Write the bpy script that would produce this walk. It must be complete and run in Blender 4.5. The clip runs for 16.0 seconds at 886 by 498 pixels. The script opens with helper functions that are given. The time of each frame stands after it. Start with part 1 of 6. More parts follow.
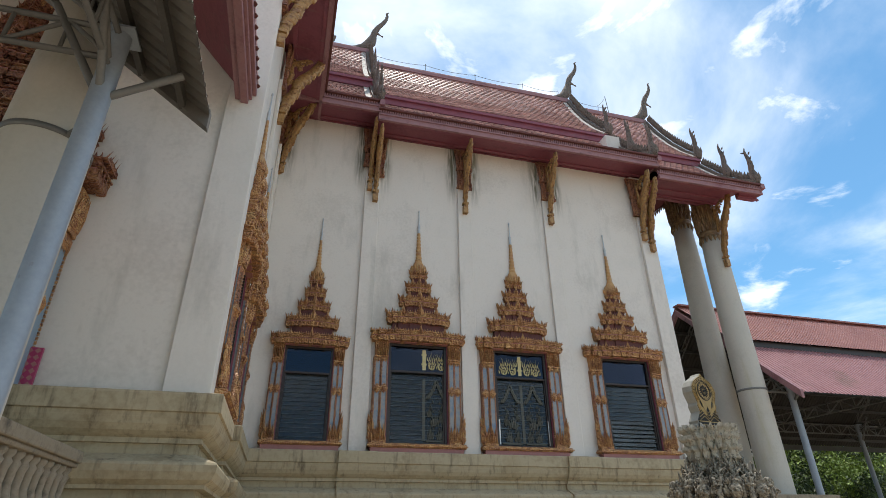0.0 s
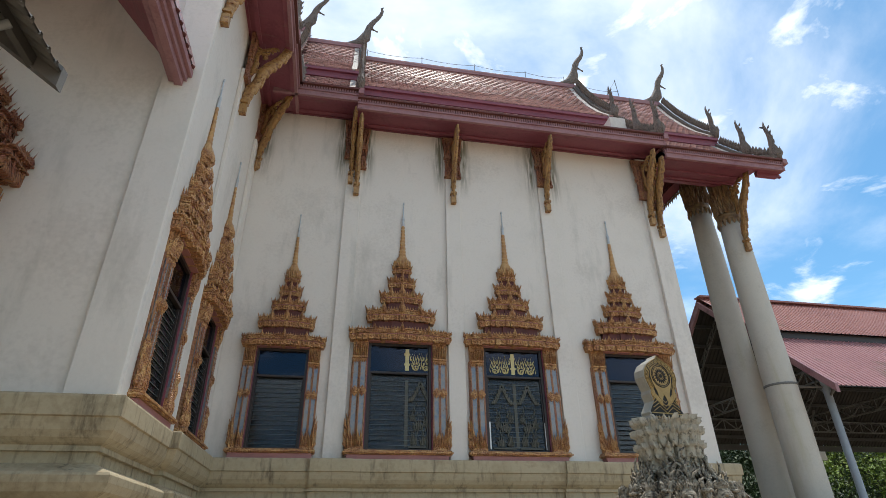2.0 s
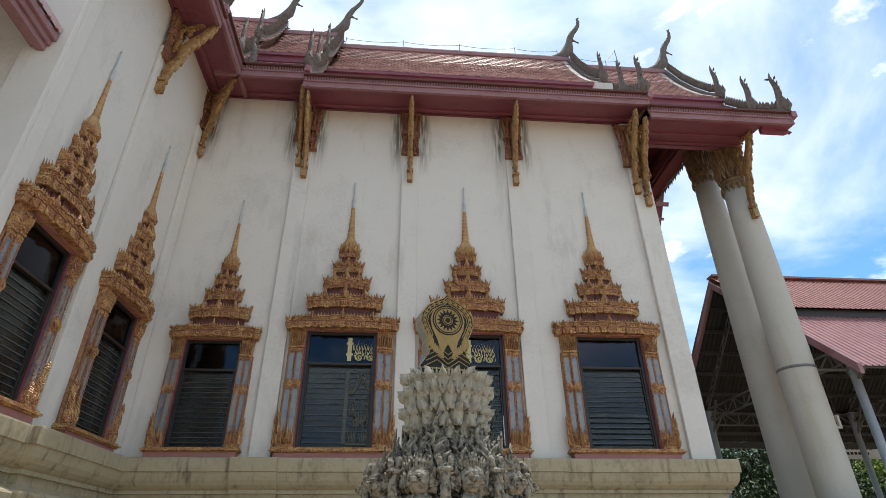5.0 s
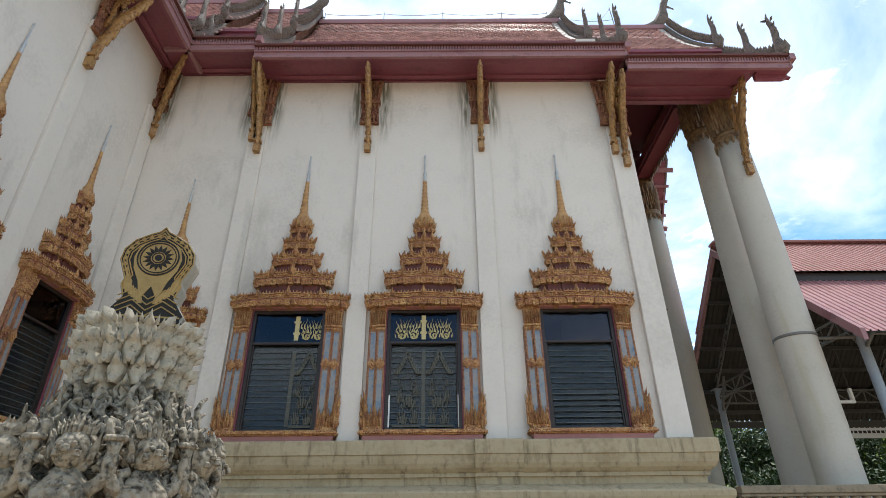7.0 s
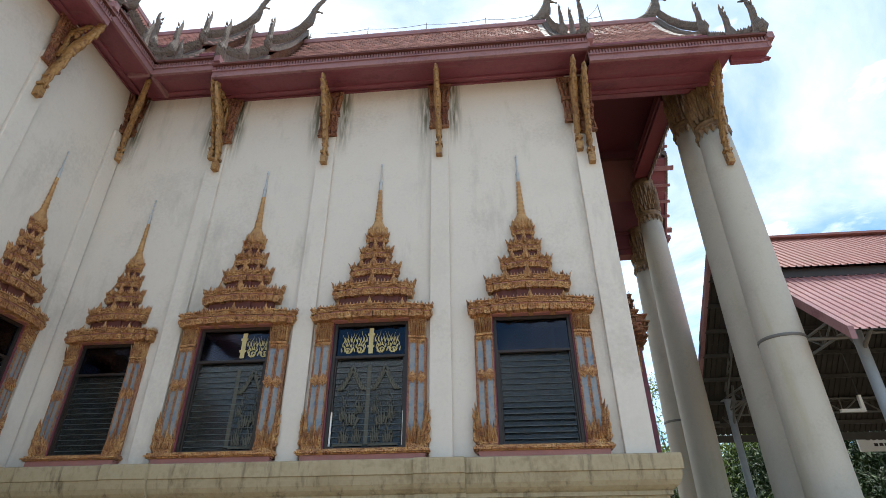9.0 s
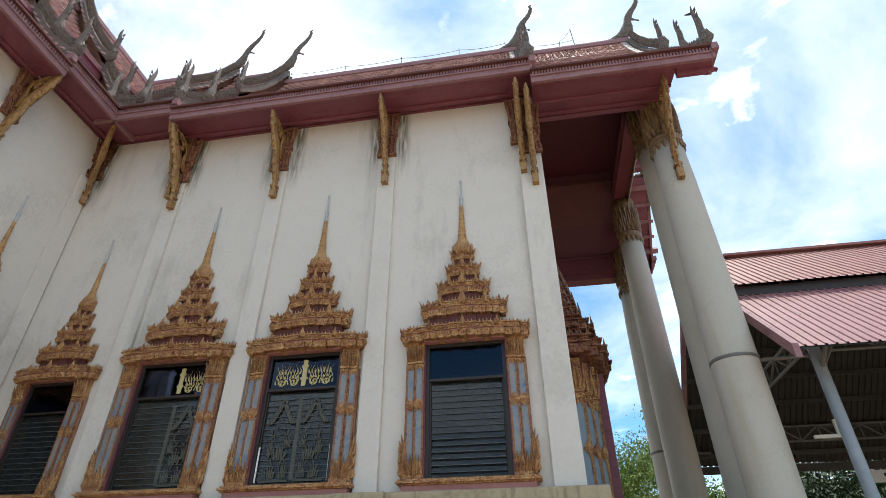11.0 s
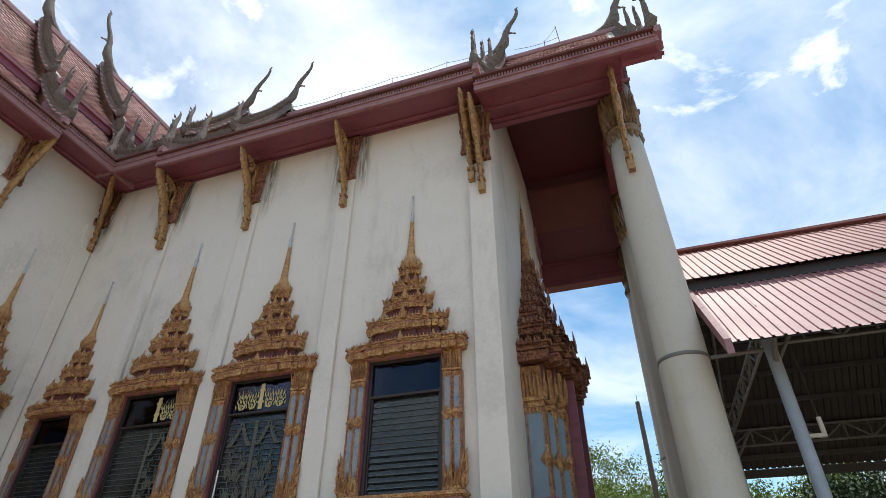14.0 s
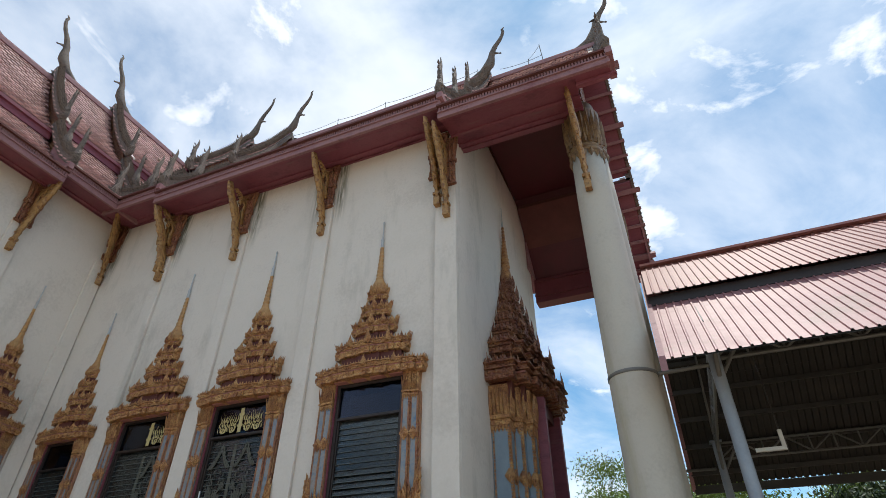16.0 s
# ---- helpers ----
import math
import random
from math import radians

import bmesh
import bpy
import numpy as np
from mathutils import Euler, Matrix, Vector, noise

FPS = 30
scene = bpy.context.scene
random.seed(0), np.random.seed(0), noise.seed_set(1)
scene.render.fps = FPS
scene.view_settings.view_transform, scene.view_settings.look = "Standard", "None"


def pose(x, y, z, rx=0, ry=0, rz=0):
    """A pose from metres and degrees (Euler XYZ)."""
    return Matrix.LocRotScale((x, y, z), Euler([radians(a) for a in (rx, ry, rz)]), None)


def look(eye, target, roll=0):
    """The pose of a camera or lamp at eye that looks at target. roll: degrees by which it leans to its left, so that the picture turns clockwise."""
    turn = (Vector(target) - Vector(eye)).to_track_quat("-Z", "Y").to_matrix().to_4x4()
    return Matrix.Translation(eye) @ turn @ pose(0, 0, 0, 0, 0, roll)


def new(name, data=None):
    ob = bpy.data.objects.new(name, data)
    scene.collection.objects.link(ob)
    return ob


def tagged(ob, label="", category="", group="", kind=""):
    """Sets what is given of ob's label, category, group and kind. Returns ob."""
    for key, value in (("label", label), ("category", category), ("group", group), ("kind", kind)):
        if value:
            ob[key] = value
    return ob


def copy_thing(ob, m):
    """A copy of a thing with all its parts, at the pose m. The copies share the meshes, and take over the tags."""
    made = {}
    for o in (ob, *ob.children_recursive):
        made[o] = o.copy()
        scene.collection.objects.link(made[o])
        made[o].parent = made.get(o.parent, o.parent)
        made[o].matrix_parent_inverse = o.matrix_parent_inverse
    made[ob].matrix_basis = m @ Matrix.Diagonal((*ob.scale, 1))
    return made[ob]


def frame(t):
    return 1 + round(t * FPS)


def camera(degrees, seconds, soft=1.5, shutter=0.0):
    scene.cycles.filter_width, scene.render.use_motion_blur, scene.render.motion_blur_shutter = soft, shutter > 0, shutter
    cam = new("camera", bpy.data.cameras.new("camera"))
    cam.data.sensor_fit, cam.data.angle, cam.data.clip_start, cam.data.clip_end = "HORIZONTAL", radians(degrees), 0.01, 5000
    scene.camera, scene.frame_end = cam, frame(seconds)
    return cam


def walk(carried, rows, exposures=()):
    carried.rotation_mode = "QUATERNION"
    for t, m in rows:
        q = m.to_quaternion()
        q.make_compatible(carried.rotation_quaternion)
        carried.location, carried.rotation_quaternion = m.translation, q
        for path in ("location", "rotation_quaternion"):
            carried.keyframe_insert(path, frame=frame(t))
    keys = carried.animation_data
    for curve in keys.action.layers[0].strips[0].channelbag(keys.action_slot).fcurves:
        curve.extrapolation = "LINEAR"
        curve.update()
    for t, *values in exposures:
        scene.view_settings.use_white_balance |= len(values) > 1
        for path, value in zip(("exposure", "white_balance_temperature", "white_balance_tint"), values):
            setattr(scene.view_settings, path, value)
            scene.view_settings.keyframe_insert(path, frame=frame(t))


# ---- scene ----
cam = camera(77.9, 16.0, soft=0.45)
METRES, EYE, TILT, LEAN, TURN = 12.0, 1.5, 0.0, 0.0, -15.6
ROWS = [
    (0.0, 0.0, 0.0, 0.0, 0.31, 27.58, 0.59),
    (0.5, 0.0212, 0.0172, 0.0006, 1.12, 26.5, 0.75),
    (1.0, 0.041, 0.0369, 0.0023, 2.28, 26.45, 0.69),
    (1.5, 0.064, 0.0532, 0.0039, 3.25, 27.04, 0.7),
    (2.0, 0.0886, 0.0723, 0.0039, 4.8, 28.47, 0.77),
    (2.5, 0.1142, 0.0915, 0.0045, 6.01, 29.78, 0.77),
    (3.0, 0.1413, 0.1075, 0.0036, 6.85, 30.69, 0.76),
    (3.5, 0.1655, 0.127, 0.0004, 7.57, 30.73, 0.68),
    (4.0, 0.1896, 0.1454, 0.0001, 8.45, 30.34, 0.61),
    (6.5, 0.314, 0.2539, 0.0006, 14.58, 28.48, 0.55),
    (7.0, 0.3428, 0.2737, 0.0014, 15.47, 28.3, 0.54),
    (7.5, 0.3704, 0.2957, 0.0011, 16.64, 28.34, 0.49),
    (8.0, 0.4004, 0.313, 0.0024, 17.82, 28.6, 0.48),
    (8.5, 0.429, 0.3314, 0.0037, 19.46, 29.1, 0.42),
    (9.0, 0.4594, 0.3477, 0.0055, 20.9, 30.11, 0.36),
    (9.5, 0.4925, 0.3636, 0.0052, 22.09, 31.58, 0.38),
    (12.0, 0.6256, 0.4472, 0.0037, 28.19, 33.69, 0.13),
    (12.5, 0.6506, 0.4631, 0.0038, 30.36, 33.6, 0.1),
    (13.0, 0.679, 0.4732, 0.0067, 32.24, 33.6, 0.06),
    (13.5, 0.7094, 0.4843, 0.0061, 33.76, 33.78, 0.09),
    (14.0, 0.7369, 0.4944, 0.0074, 34.42, 34.51, 0.03),
    (14.5, 0.7628, 0.5001, 0.0079, 35.17, 35.22, -0.08),
    (15.0, 0.7885, 0.5101, 0.0056, 36.19, 35.57, -0.1),
    (15.5, 0.8122, 0.5176, 0.0064, 37.25, 35.54, -0.13),
    (16.0, 0.8376, 0.5266, 0.0064, 38.76, 35.65, -0.14),
]
walk(cam, [(t, pose(0, 0, EYE, TILT, LEAN, TURN) @ pose(METRES * x, METRES * y, METRES * z, 90 + pitch, roll, yaw)) for t, x, y, z, yaw, pitch, roll in ROWS],
     exposures=((0.0, -0.25), (4.0, -0.24), (7.0, 0.03), (9.5, -0.04), (13.0, -0.20), (16.0, -0.45)))

# ---------- light ----------
SUN_EL, SUN_AZ = 77.0, 30.0     # degrees; azimuth from +y towards +x
world = bpy.data.worlds.new("sky_world")
scene.world = world
world.use_nodes = True
wn, wl = world.node_tree.nodes, world.node_tree.links
wn.clear()
sky = wn.new("ShaderNodeTexSky")
sky.sky_type = 'NISHITA'
sky.sun_disc = False
sky.sun_elevation, sky.sun_rotation = radians(SUN_EL), radians(SUN_AZ)
sky.air_density, sky.dust_density, sky.ozone_density = 1.0, 0.6, 2.0
tc = wn.new("ShaderNodeTexCoord")
sep = wn.new("ShaderNodeSeparateXYZ")
wl.new(tc.outputs["Generated"], sep.inputs[0])


def wmath(op, a, b):
    n = wn.new("ShaderNodeMath")
    n.operation = op
    for i, v in enumerate((a, b)):
        if isinstance(v, (int, float)):
            n.inputs[i].default_value = v
        else:
            wl.new(v, n.inputs[i])
    return n.outputs[0]


den = wmath('ADD', wmath('MAXIMUM', sep.outputs[2], 0.0), 0.18)
comb = wn.new("ShaderNodeCombineXYZ")
wl.new(wmath('DIVIDE', sep.outputs[0], den), comb.inputs[0])
wl.new(wmath('DIVIDE', sep.outputs[1], den), comb.inputs[1])
comb.inputs[2].default_value = 1.7


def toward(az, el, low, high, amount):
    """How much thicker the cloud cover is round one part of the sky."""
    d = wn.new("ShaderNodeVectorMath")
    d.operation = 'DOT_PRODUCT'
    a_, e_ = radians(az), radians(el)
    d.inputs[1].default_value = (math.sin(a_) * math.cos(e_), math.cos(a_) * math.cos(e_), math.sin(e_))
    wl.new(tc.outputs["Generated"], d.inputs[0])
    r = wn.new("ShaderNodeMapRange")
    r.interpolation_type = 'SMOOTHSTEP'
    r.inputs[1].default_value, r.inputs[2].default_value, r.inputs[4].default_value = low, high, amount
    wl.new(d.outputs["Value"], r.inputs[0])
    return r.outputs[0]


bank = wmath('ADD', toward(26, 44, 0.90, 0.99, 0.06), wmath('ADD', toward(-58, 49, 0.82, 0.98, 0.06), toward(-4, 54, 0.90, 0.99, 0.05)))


def cloud(scale, detail, low, high):
    n = wn.new("ShaderNodeTexNoise")
    n.inputs["Scale"].default_value, n.inputs["Detail"].default_value = scale, detail
    n.inputs["Roughness"].default_value, n.inputs["Distortion"].default_value = 0.58, 0.35
    wl.new(comb.outputs[0], n.inputs["Vector"])
    r = wn.new("ShaderNodeMapRange")
    r.interpolation_type = 'SMOOTHSTEP'
    r.inputs[1].default_value, r.inputs[2].default_value = low, high
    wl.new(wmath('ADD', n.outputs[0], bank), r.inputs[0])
    return r.outputs[0]


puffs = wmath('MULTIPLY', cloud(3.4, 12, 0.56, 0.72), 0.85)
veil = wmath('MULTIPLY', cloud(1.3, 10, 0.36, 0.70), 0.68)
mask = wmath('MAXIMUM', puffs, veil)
mixc = wn.new("ShaderNodeMix")
mixc.data_type = 'RGBA'
wl.new(mask, mixc.inputs[0])
gain = wn.new("ShaderNodeMix")
gain.data_type, gain.blend_type = 'RGBA', 'MULTIPLY'
gain.inputs[0].default_value = 1.0
gain.inputs[7].default_value = (0.95, 1.46, 1.55, 1)
wl.new(sky.outputs[0], gain.inputs[6])
wl.new(gain.outputs[2], mixc.inputs[6])
mixc.inputs[7].default_value = (13.0, 13.3, 13.6, 1)
bg = wn.new("ShaderNodeBackground")
bg.inputs[1].default_value = 0.14
wl.new(mixc.outputs[2], bg.inputs[0])
wo = wn.new("ShaderNodeOutputWorld")
wl.new(bg.outputs[0], wo.inputs[0])

sun = new("sun", bpy.data.lights.new("sun", 'SUN'))
sun.data.energy, sun.data.angle, sun.data.color = 4.2, radians(0.6), (1.0, 0.95, 0.87)
_el, _az = radians(SUN_EL), radians(SUN_AZ)
sun.matrix_world = look((50 * math.sin(_az) * math.cos(_el), 50 * math.cos(_az) * math.cos(_el), 50 * math.sin(_el)), (0, 0, 0))


# ---------- materials ----------
def ramp_link(nt, value, stops):
    r = nt.nodes.new("ShaderNodeValToRGB")
    els = r.color_ramp.elements
    while len(els) < len(stops):
        els.new(0.5)
    for e, (p, c) in zip(els, stops):
        e.position, e.color = p, (*c, 1)
    nt.links.new(value, r.inputs[0])
    return r.outputs[0]


def mat(name, colors, rough=0.7, metal=0.0, scale=3.0, fine=40.0, bump=0.15, bump_dist=0.01, stretch=(1, 1, 1),
        carve=0.0, carve_scale=22.0, vary=0.0, spec=0.5, dirt=None, dirt_at=(0.55, 0.75), dirt_stretch=(1, 1, 1), dirt_scale=2.0):
    """Principled surface: colours mixed by coarse and fine noise, optional carved relief, streaks of dirt and piece variation."""
    m = bpy.data.materials.new(name)
    m.use_nodes = True
    nt = m.node_tree
    nd, lk = nt.nodes, nt.links
    bsdf = nd["Principled BSDF"]
    co = nd.new("ShaderNodeTexCoord")
    geo = nd.new("ShaderNodeNewGeometry")
    mp = nd.new("ShaderNodeMapping")
    mp.inputs["Scale"].default_value = stretch
    lk.new(geo.outputs["Position"], mp.inputs[0])

    def noise_out(sc, detail, src=mp, rough_=0.6):
        n = nd.new("ShaderNodeTexNoise")
        n.inputs["Scale"].default_value, n.inputs["Detail"].default_value, n.inputs["Roughness"].default_value = sc, detail, rough_
        lk.new(src.outputs[0], n.inputs["Vector"])
        return n.outputs[0]
    big, small = noise_out(scale, 6), noise_out(fine, 4)
    mx = nd.new("ShaderNodeMix")
    mx.inputs[0].default_value = 0.35
    lk.new(big, mx.inputs[2])
    lk.new(small, mx.inputs[3])
    fac = mx.outputs[0]
    n = len(colors)
    col = ramp_link(nt, fac, [(0.32 + 0.36 * i / max(1, n - 1), c) for i, c in enumerate(colors)])
    if dirt:
        dm = nd.new("ShaderNodeMapping")
        dm.inputs["Scale"].default_value = dirt_stretch
        lk.new(geo.outputs["Position"], dm.inputs[0])
        d = noise_out(dirt_scale, 7, dm, 0.65)
        mr = nd.new("ShaderNodeMapRange")
        mr.inputs[1].default_value, mr.inputs[2].default_value = dirt_at
        lk.new(d, mr.inputs[0])
        dx = nd.new("ShaderNodeMix")
        dx.data_type = 'RGBA'
        lk.new(mr.outputs[0], dx.inputs[0])
        lk.new(col, dx.inputs[6])
        dx.inputs[7].default_value = (*dirt, 1)
        col = dx.outputs[2]
    if vary:
        oi = nd.new("ShaderNodeObjectInfo")
        ad = nd.new("ShaderNodeMath")
        lk.new(oi.outputs["Random"], ad.inputs[0])
        lk.new(geo.outputs["Random Per Island"], ad.inputs[1])
        fr = nd.new("ShaderNodeMath")
        fr.operation = 'FRACT'
        lk.new(ad.outputs[0], fr.inputs[0])
        vr = nd.new("ShaderNodeMapRange")
        vr.inputs[3].default_value, vr.inputs[4].default_value = 1 - vary, 1 + vary
        lk.new(fr.outputs[0], vr.inputs[0])
        hs = nd.new("ShaderNodeHueSaturation")
        lk.new(vr.outputs[0], hs.inputs["Value"])
        lk.new(col, hs.inputs["Color"])
        col = hs.outputs[0]
    height = fac
    if carve:
        vo = nd.new("ShaderNodeTexVoronoi")
        vo.feature = 'SMOOTH_F1'
        vo.inputs["Scale"].default_value = carve_scale
        wv = nd.new("ShaderNodeTexWave")
        wv.wave_type = 'RINGS'
        wv.inputs["Scale"].default_value, wv.inputs["Distortion"].default_value, wv.inputs["Detail"].default_value = carve_scale * 0.28, 9.0, 2.0
        lk.new(geo.outputs["Position"], vo.inputs["Vector"])
        lk.new(geo.outputs["Position"], wv.inputs["Vector"])
        cm = nd.new("ShaderNodeMath")
        cm.operation = 'MULTIPLY_ADD'
        lk.new(wv.outputs[1], cm.inputs[0])
        cm.inputs[1].default_value = 0.5
        lk.new(vo.outputs[0], cm.inputs[2])
        cb = nd.new("ShaderNodeBump")
        cb.inputs["Strength"].default_value, cb.inputs["Distance"].default_value = carve, 0.03
        lk.new(cm.outputs[0], cb.inputs["Height"])
        # worn gilding: sunk carving takes the first colour, red lacquer darkened with crevice shade
        gm = nd.new("ShaderNodeMix")
        gm.data_type = 'RGBA'
        gr = nd.new("ShaderNodeMapRange")
        gr.inputs[1].default_value, gr.inputs[2].default_value = 0.46, 0.22
        lk.new(cm.outputs[0], gr.inputs[0])
        lk.new(gr.outputs[0], gm.inputs[0])
        lk.new(col, gm.inputs[6])
        gm.inputs[7].default_value = (*colors[0], 1)
        col = gm.outputs[2]
    bp = nd.new("ShaderNodeBump")
    bp.inputs["Strength"].default_value, bp.inputs["Distance"].default_value = bump, bump_dist
    lk.new(height, bp.inputs["Height"])
    if carve:
        lk.new(cb.outputs[0], bp.inputs["Normal"])
    lk.new(bp.outputs[0], bsdf.inputs["Normal"])
    lk.new(col, bsdf.inputs["Base Color"])
    rr = nd.new("ShaderNodeMapRange")
    rr.inputs[3].default_value, rr.inputs[4].default_value = max(0.02, rough - 0.1), min(1, rough + 0.12)
    lk.new(fac, rr.inputs[0])
    lk.new(rr.outputs[0], bsdf.inputs["Roughness"])
    bsdf.inputs["Metallic"].default_value = metal
    bsdf.inputs["Specular IOR Level"].default_value = spec
    return m



def stained(base, name):
    """The limewash with the grey-green streaks that rain has left beside the eave brackets."""
    m = base.copy()
    m.name = name
    nt = m.node_tree
    nd, lk = nt.nodes, nt.links
    geo = nd.new("ShaderNodeNewGeometry")
    sp = nd.new("ShaderNodeSeparateXYZ")
    lk.new(geo.outputs["Position"], sp.inputs[0])

    def mth(op, a, b=0.0):
        n = nd.new("ShaderNodeMath")
        n.operation = op
        for i, v in enumerate((a, b)):
            if isinstance(v, (int, float)):
                n.inputs[i].default_value = v
            else:
                lk.new(v, n.inputs[i])
        return n.outputs[0]

    def step(v, lo, hi):
        r = nd.new("ShaderNodeMapRange")
        r.interpolation_type = 'SMOOTHSTEP'
        r.inputs[1].default_value, r.inputs[2].default_value = lo, hi
        lk.new(v, r.inputs[0])
        return r.outputs[0]
    d = mth('PINGPONG', mth('ADD', sp.outputs[0], -1.27), 1.1)
    side = mth('MULTIPLY', step(d, 0.17, 0.23), step(d, 0.50, 0.27))
    side = mth('MULTIPLY', side, mth('MULTIPLY', step(sp.outputs[2], 8.3, 9.35), step(sp.outputs[0], 6.5, 6.3)))
    mp = nd.new("ShaderNodeMapping")
    mp.inputs["Scale"].default_value = (9, 9, 0.8)
    lk.new(geo.outputs["Position"], mp.inputs[0])
    no = nd.new("ShaderNodeTexNoise")
    no.inputs["Scale"].default_value, no.inputs["Detail"].default_value = 2.0, 6
    lk.new(mp.outputs[0], no.inputs["Vector"])
    amount = mth('MULTIPLY', side, step(no.outputs[0], 0.33, 0.60))
    bs = nd["Principled BSDF"]
    src = bs.inputs["Base Color"].links[0].from_socket
    mx = nd.new("ShaderNodeMix")
    mx.data_type = 'RGBA'
    lk.new(amount, mx.inputs[0])
    lk.new(src, mx.inputs[6])
    mx.inputs[7].default_value = (0.16, 0.15, 0.10, 1)
    lk.new(mx.outputs[2], bs.inputs["Base Color"])
    return m


def glass(name, tint, see, rough=0.04, film_share=0.0, film=(0.08, 0.09, 0.09)):
    m = bpy.data.materials.new(name)
    m.use_nodes = True
    nt = m.node_tree
    nd, lk = nt.nodes, nt.links
    nd.remove(nd["Principled BSDF"])
    tr, gl, fr, mx, no, bp = (nd.new(k) for k in ("ShaderNodeBsdfTransparent", "ShaderNodeBsdfGlossy", "ShaderNodeFresnel", "ShaderNodeMixShader", "ShaderNodeTexNoise", "ShaderNodeBump"))
    tr.inputs[0].default_value = (*see, 1)
    gl.inputs[0].default_value = (*tint, 1)
    gl.inputs[1].default_value = rough
    fr.inputs[0].default_value = 1.5
    no.inputs["Scale"].default_value = 4.0
    bp.inputs["Strength"].default_value, bp.inputs["Distance"].default_value = 0.05, 0.02
    lk.new(no.outputs[0], bp.inputs["Height"])
    lk.new(bp.outputs[0], gl.inputs["Normal"])
    lk.new(fr.outputs[0], mx.inputs[0])
    # Diffuse film: a grey share that imitates surroundings mirrored in the pane.
    veil_, body = nd.new("ShaderNodeBsdfDiffuse"), nd.new("ShaderNodeMixShader")
    veil_.inputs[0].default_value = (*film, 1)
    body.inputs[0].default_value = film_share
    lk.new(tr.outputs[0], body.inputs[1])
    lk.new(veil_.outputs[0], body.inputs[2])
    lk.new(body.outputs[0], mx.inputs[1])
    lk.new(gl.outputs[0], mx.inputs[2])
    lk.new(mx.outputs[0], nd["Material Output"].inputs[0])
    return m


M_WALL = mat("white_limewash", [(0.595, 0.545, 0.487), (0.708, 0.655, 0.592), (0.653, 0.604, 0.541)], 0.85, scale=0.9, fine=18, bump=0.12, bump_dist=0.006,
             dirt=(0.40, 0.38, 0.33), dirt_at=(0.55, 0.88), dirt_stretch=(1.5, 1.5, 0.35), dirt_scale=1.1)
M_WALLSTAIN = stained(M_WALL, "white_limewash_rain_streaked")
M_PLINTH = mat("cream_weathered_plaster", [(0.26, 0.20, 0.115), (0.43, 0.355, 0.23), (0.34, 0.272, 0.165)], 0.85, scale=1.1, fine=14, bump=0.35,
               dirt=(0.06, 0.043, 0.025), dirt_at=(0.54, 0.80), dirt_stretch=(5.5, 5.5, 0.9), dirt_scale=1.6)
M_BALUSTER = mat("brown_weathered_plaster", [(0.17, 0.135, 0.09), (0.27, 0.22, 0.155), (0.22, 0.18, 0.12)], 0.85, scale=4, fine=30, bump=0.3,
                 dirt=(0.05, 0.04, 0.03), dirt_at=(0.55, 0.75), dirt_scale=5)
M_COLUMN = mat("cream_column_plaster", [(0.43, 0.40, 0.345), (0.51, 0.477, 0.415), (0.46, 0.43, 0.37)], 0.8, scale=1.2, fine=25, bump=0.08,
               dirt=(0.37, 0.33, 0.19), dirt_at=(0.55, 0.85), dirt_stretch=(2, 2, 0.25), dirt_scale=1.1)
# Red end also holds the carving's shade, pale end its highlights.
M_GOLD = mat("worn_gilded_stucco", [(0.17, 0.05, 0.034), (0.50, 0.25, 0.10), (0.74, 0.49, 0.205)], 0.42, 0.15, scale=9, fine=60, bump=0.3, carve=0.7, carve_scale=55)
M_GOLDPINK = mat("gilded_pink_stucco", [(0.28, 0.10, 0.075), (0.38, 0.19, 0.10), (0.42, 0.23, 0.10)], 0.55, 0.1, scale=5, fine=60, bump=0.3, carve=0.8, carve_scale=26)
M_GOLDPLAIN = mat("ochre_gilding", [(0.20, 0.09, 0.04), (0.41, 0.235, 0.085), (0.31, 0.165, 0.06)], 0.45, 0.2, scale=7, fine=70, bump=0.35, carve=0.5, carve_scale=14,
                  dirt=(0.17, 0.085, 0.035), dirt_at=(0.52, 0.68), dirt_scale=16)
M_MAROONGOLD = mat("red_and_gold_carving", [(0.13, 0.03, 0.022), (0.26, 0.105, 0.055), (0.40, 0.215, 0.09)], 0.5, 0.1, scale=5, fine=55, bump=0.3, carve=1.0, carve_scale=26)
M_SPIRE = mat("spire_gilding", [(0.30, 0.13, 0.055), (0.45, 0.25, 0.095), (0.55, 0.34, 0.14)], 0.55, 0.12, scale=9, fine=60, bump=0.3)
M_ROD = mat("pale_grey_metal_rod", [(0.40, 0.41, 0.42), (0.52, 0.55, 0.57)], 0.5, 0.3)
M_BLUE = mat("pale_blue_mosaic", [(0.08, 0.14, 0.26), (0.19, 0.23, 0.28), (0.30, 0.285, 0.27), (0.22, 0.155, 0.13)], 0.35, 0.05, scale=7, fine=30, bump=0.3)
M_BLUEPLAIN = mat("pale_blue_glazing", [(0.20, 0.27, 0.34), (0.27, 0.35, 0.42)], 0.4, scale=4, fine=40, bump=0.2)
M_PINK = mat("dusty_pink_paint", [(0.36, 0.15, 0.14), (0.47, 0.22, 0.20)], 0.6, scale=4)
# Neck red darkened to carry the recess shadow between the pediment's tiers.
M_NECK = mat("recess_dark_red_stucco", [(0.10, 0.028, 0.022), (0.17, 0.05, 0.04)], 0.65, scale=6)
M_GILT = mat("pale_gilt", [(0.50, 0.40, 0.17), (0.66, 0.56, 0.28)], 0.4, 0.1, scale=9)
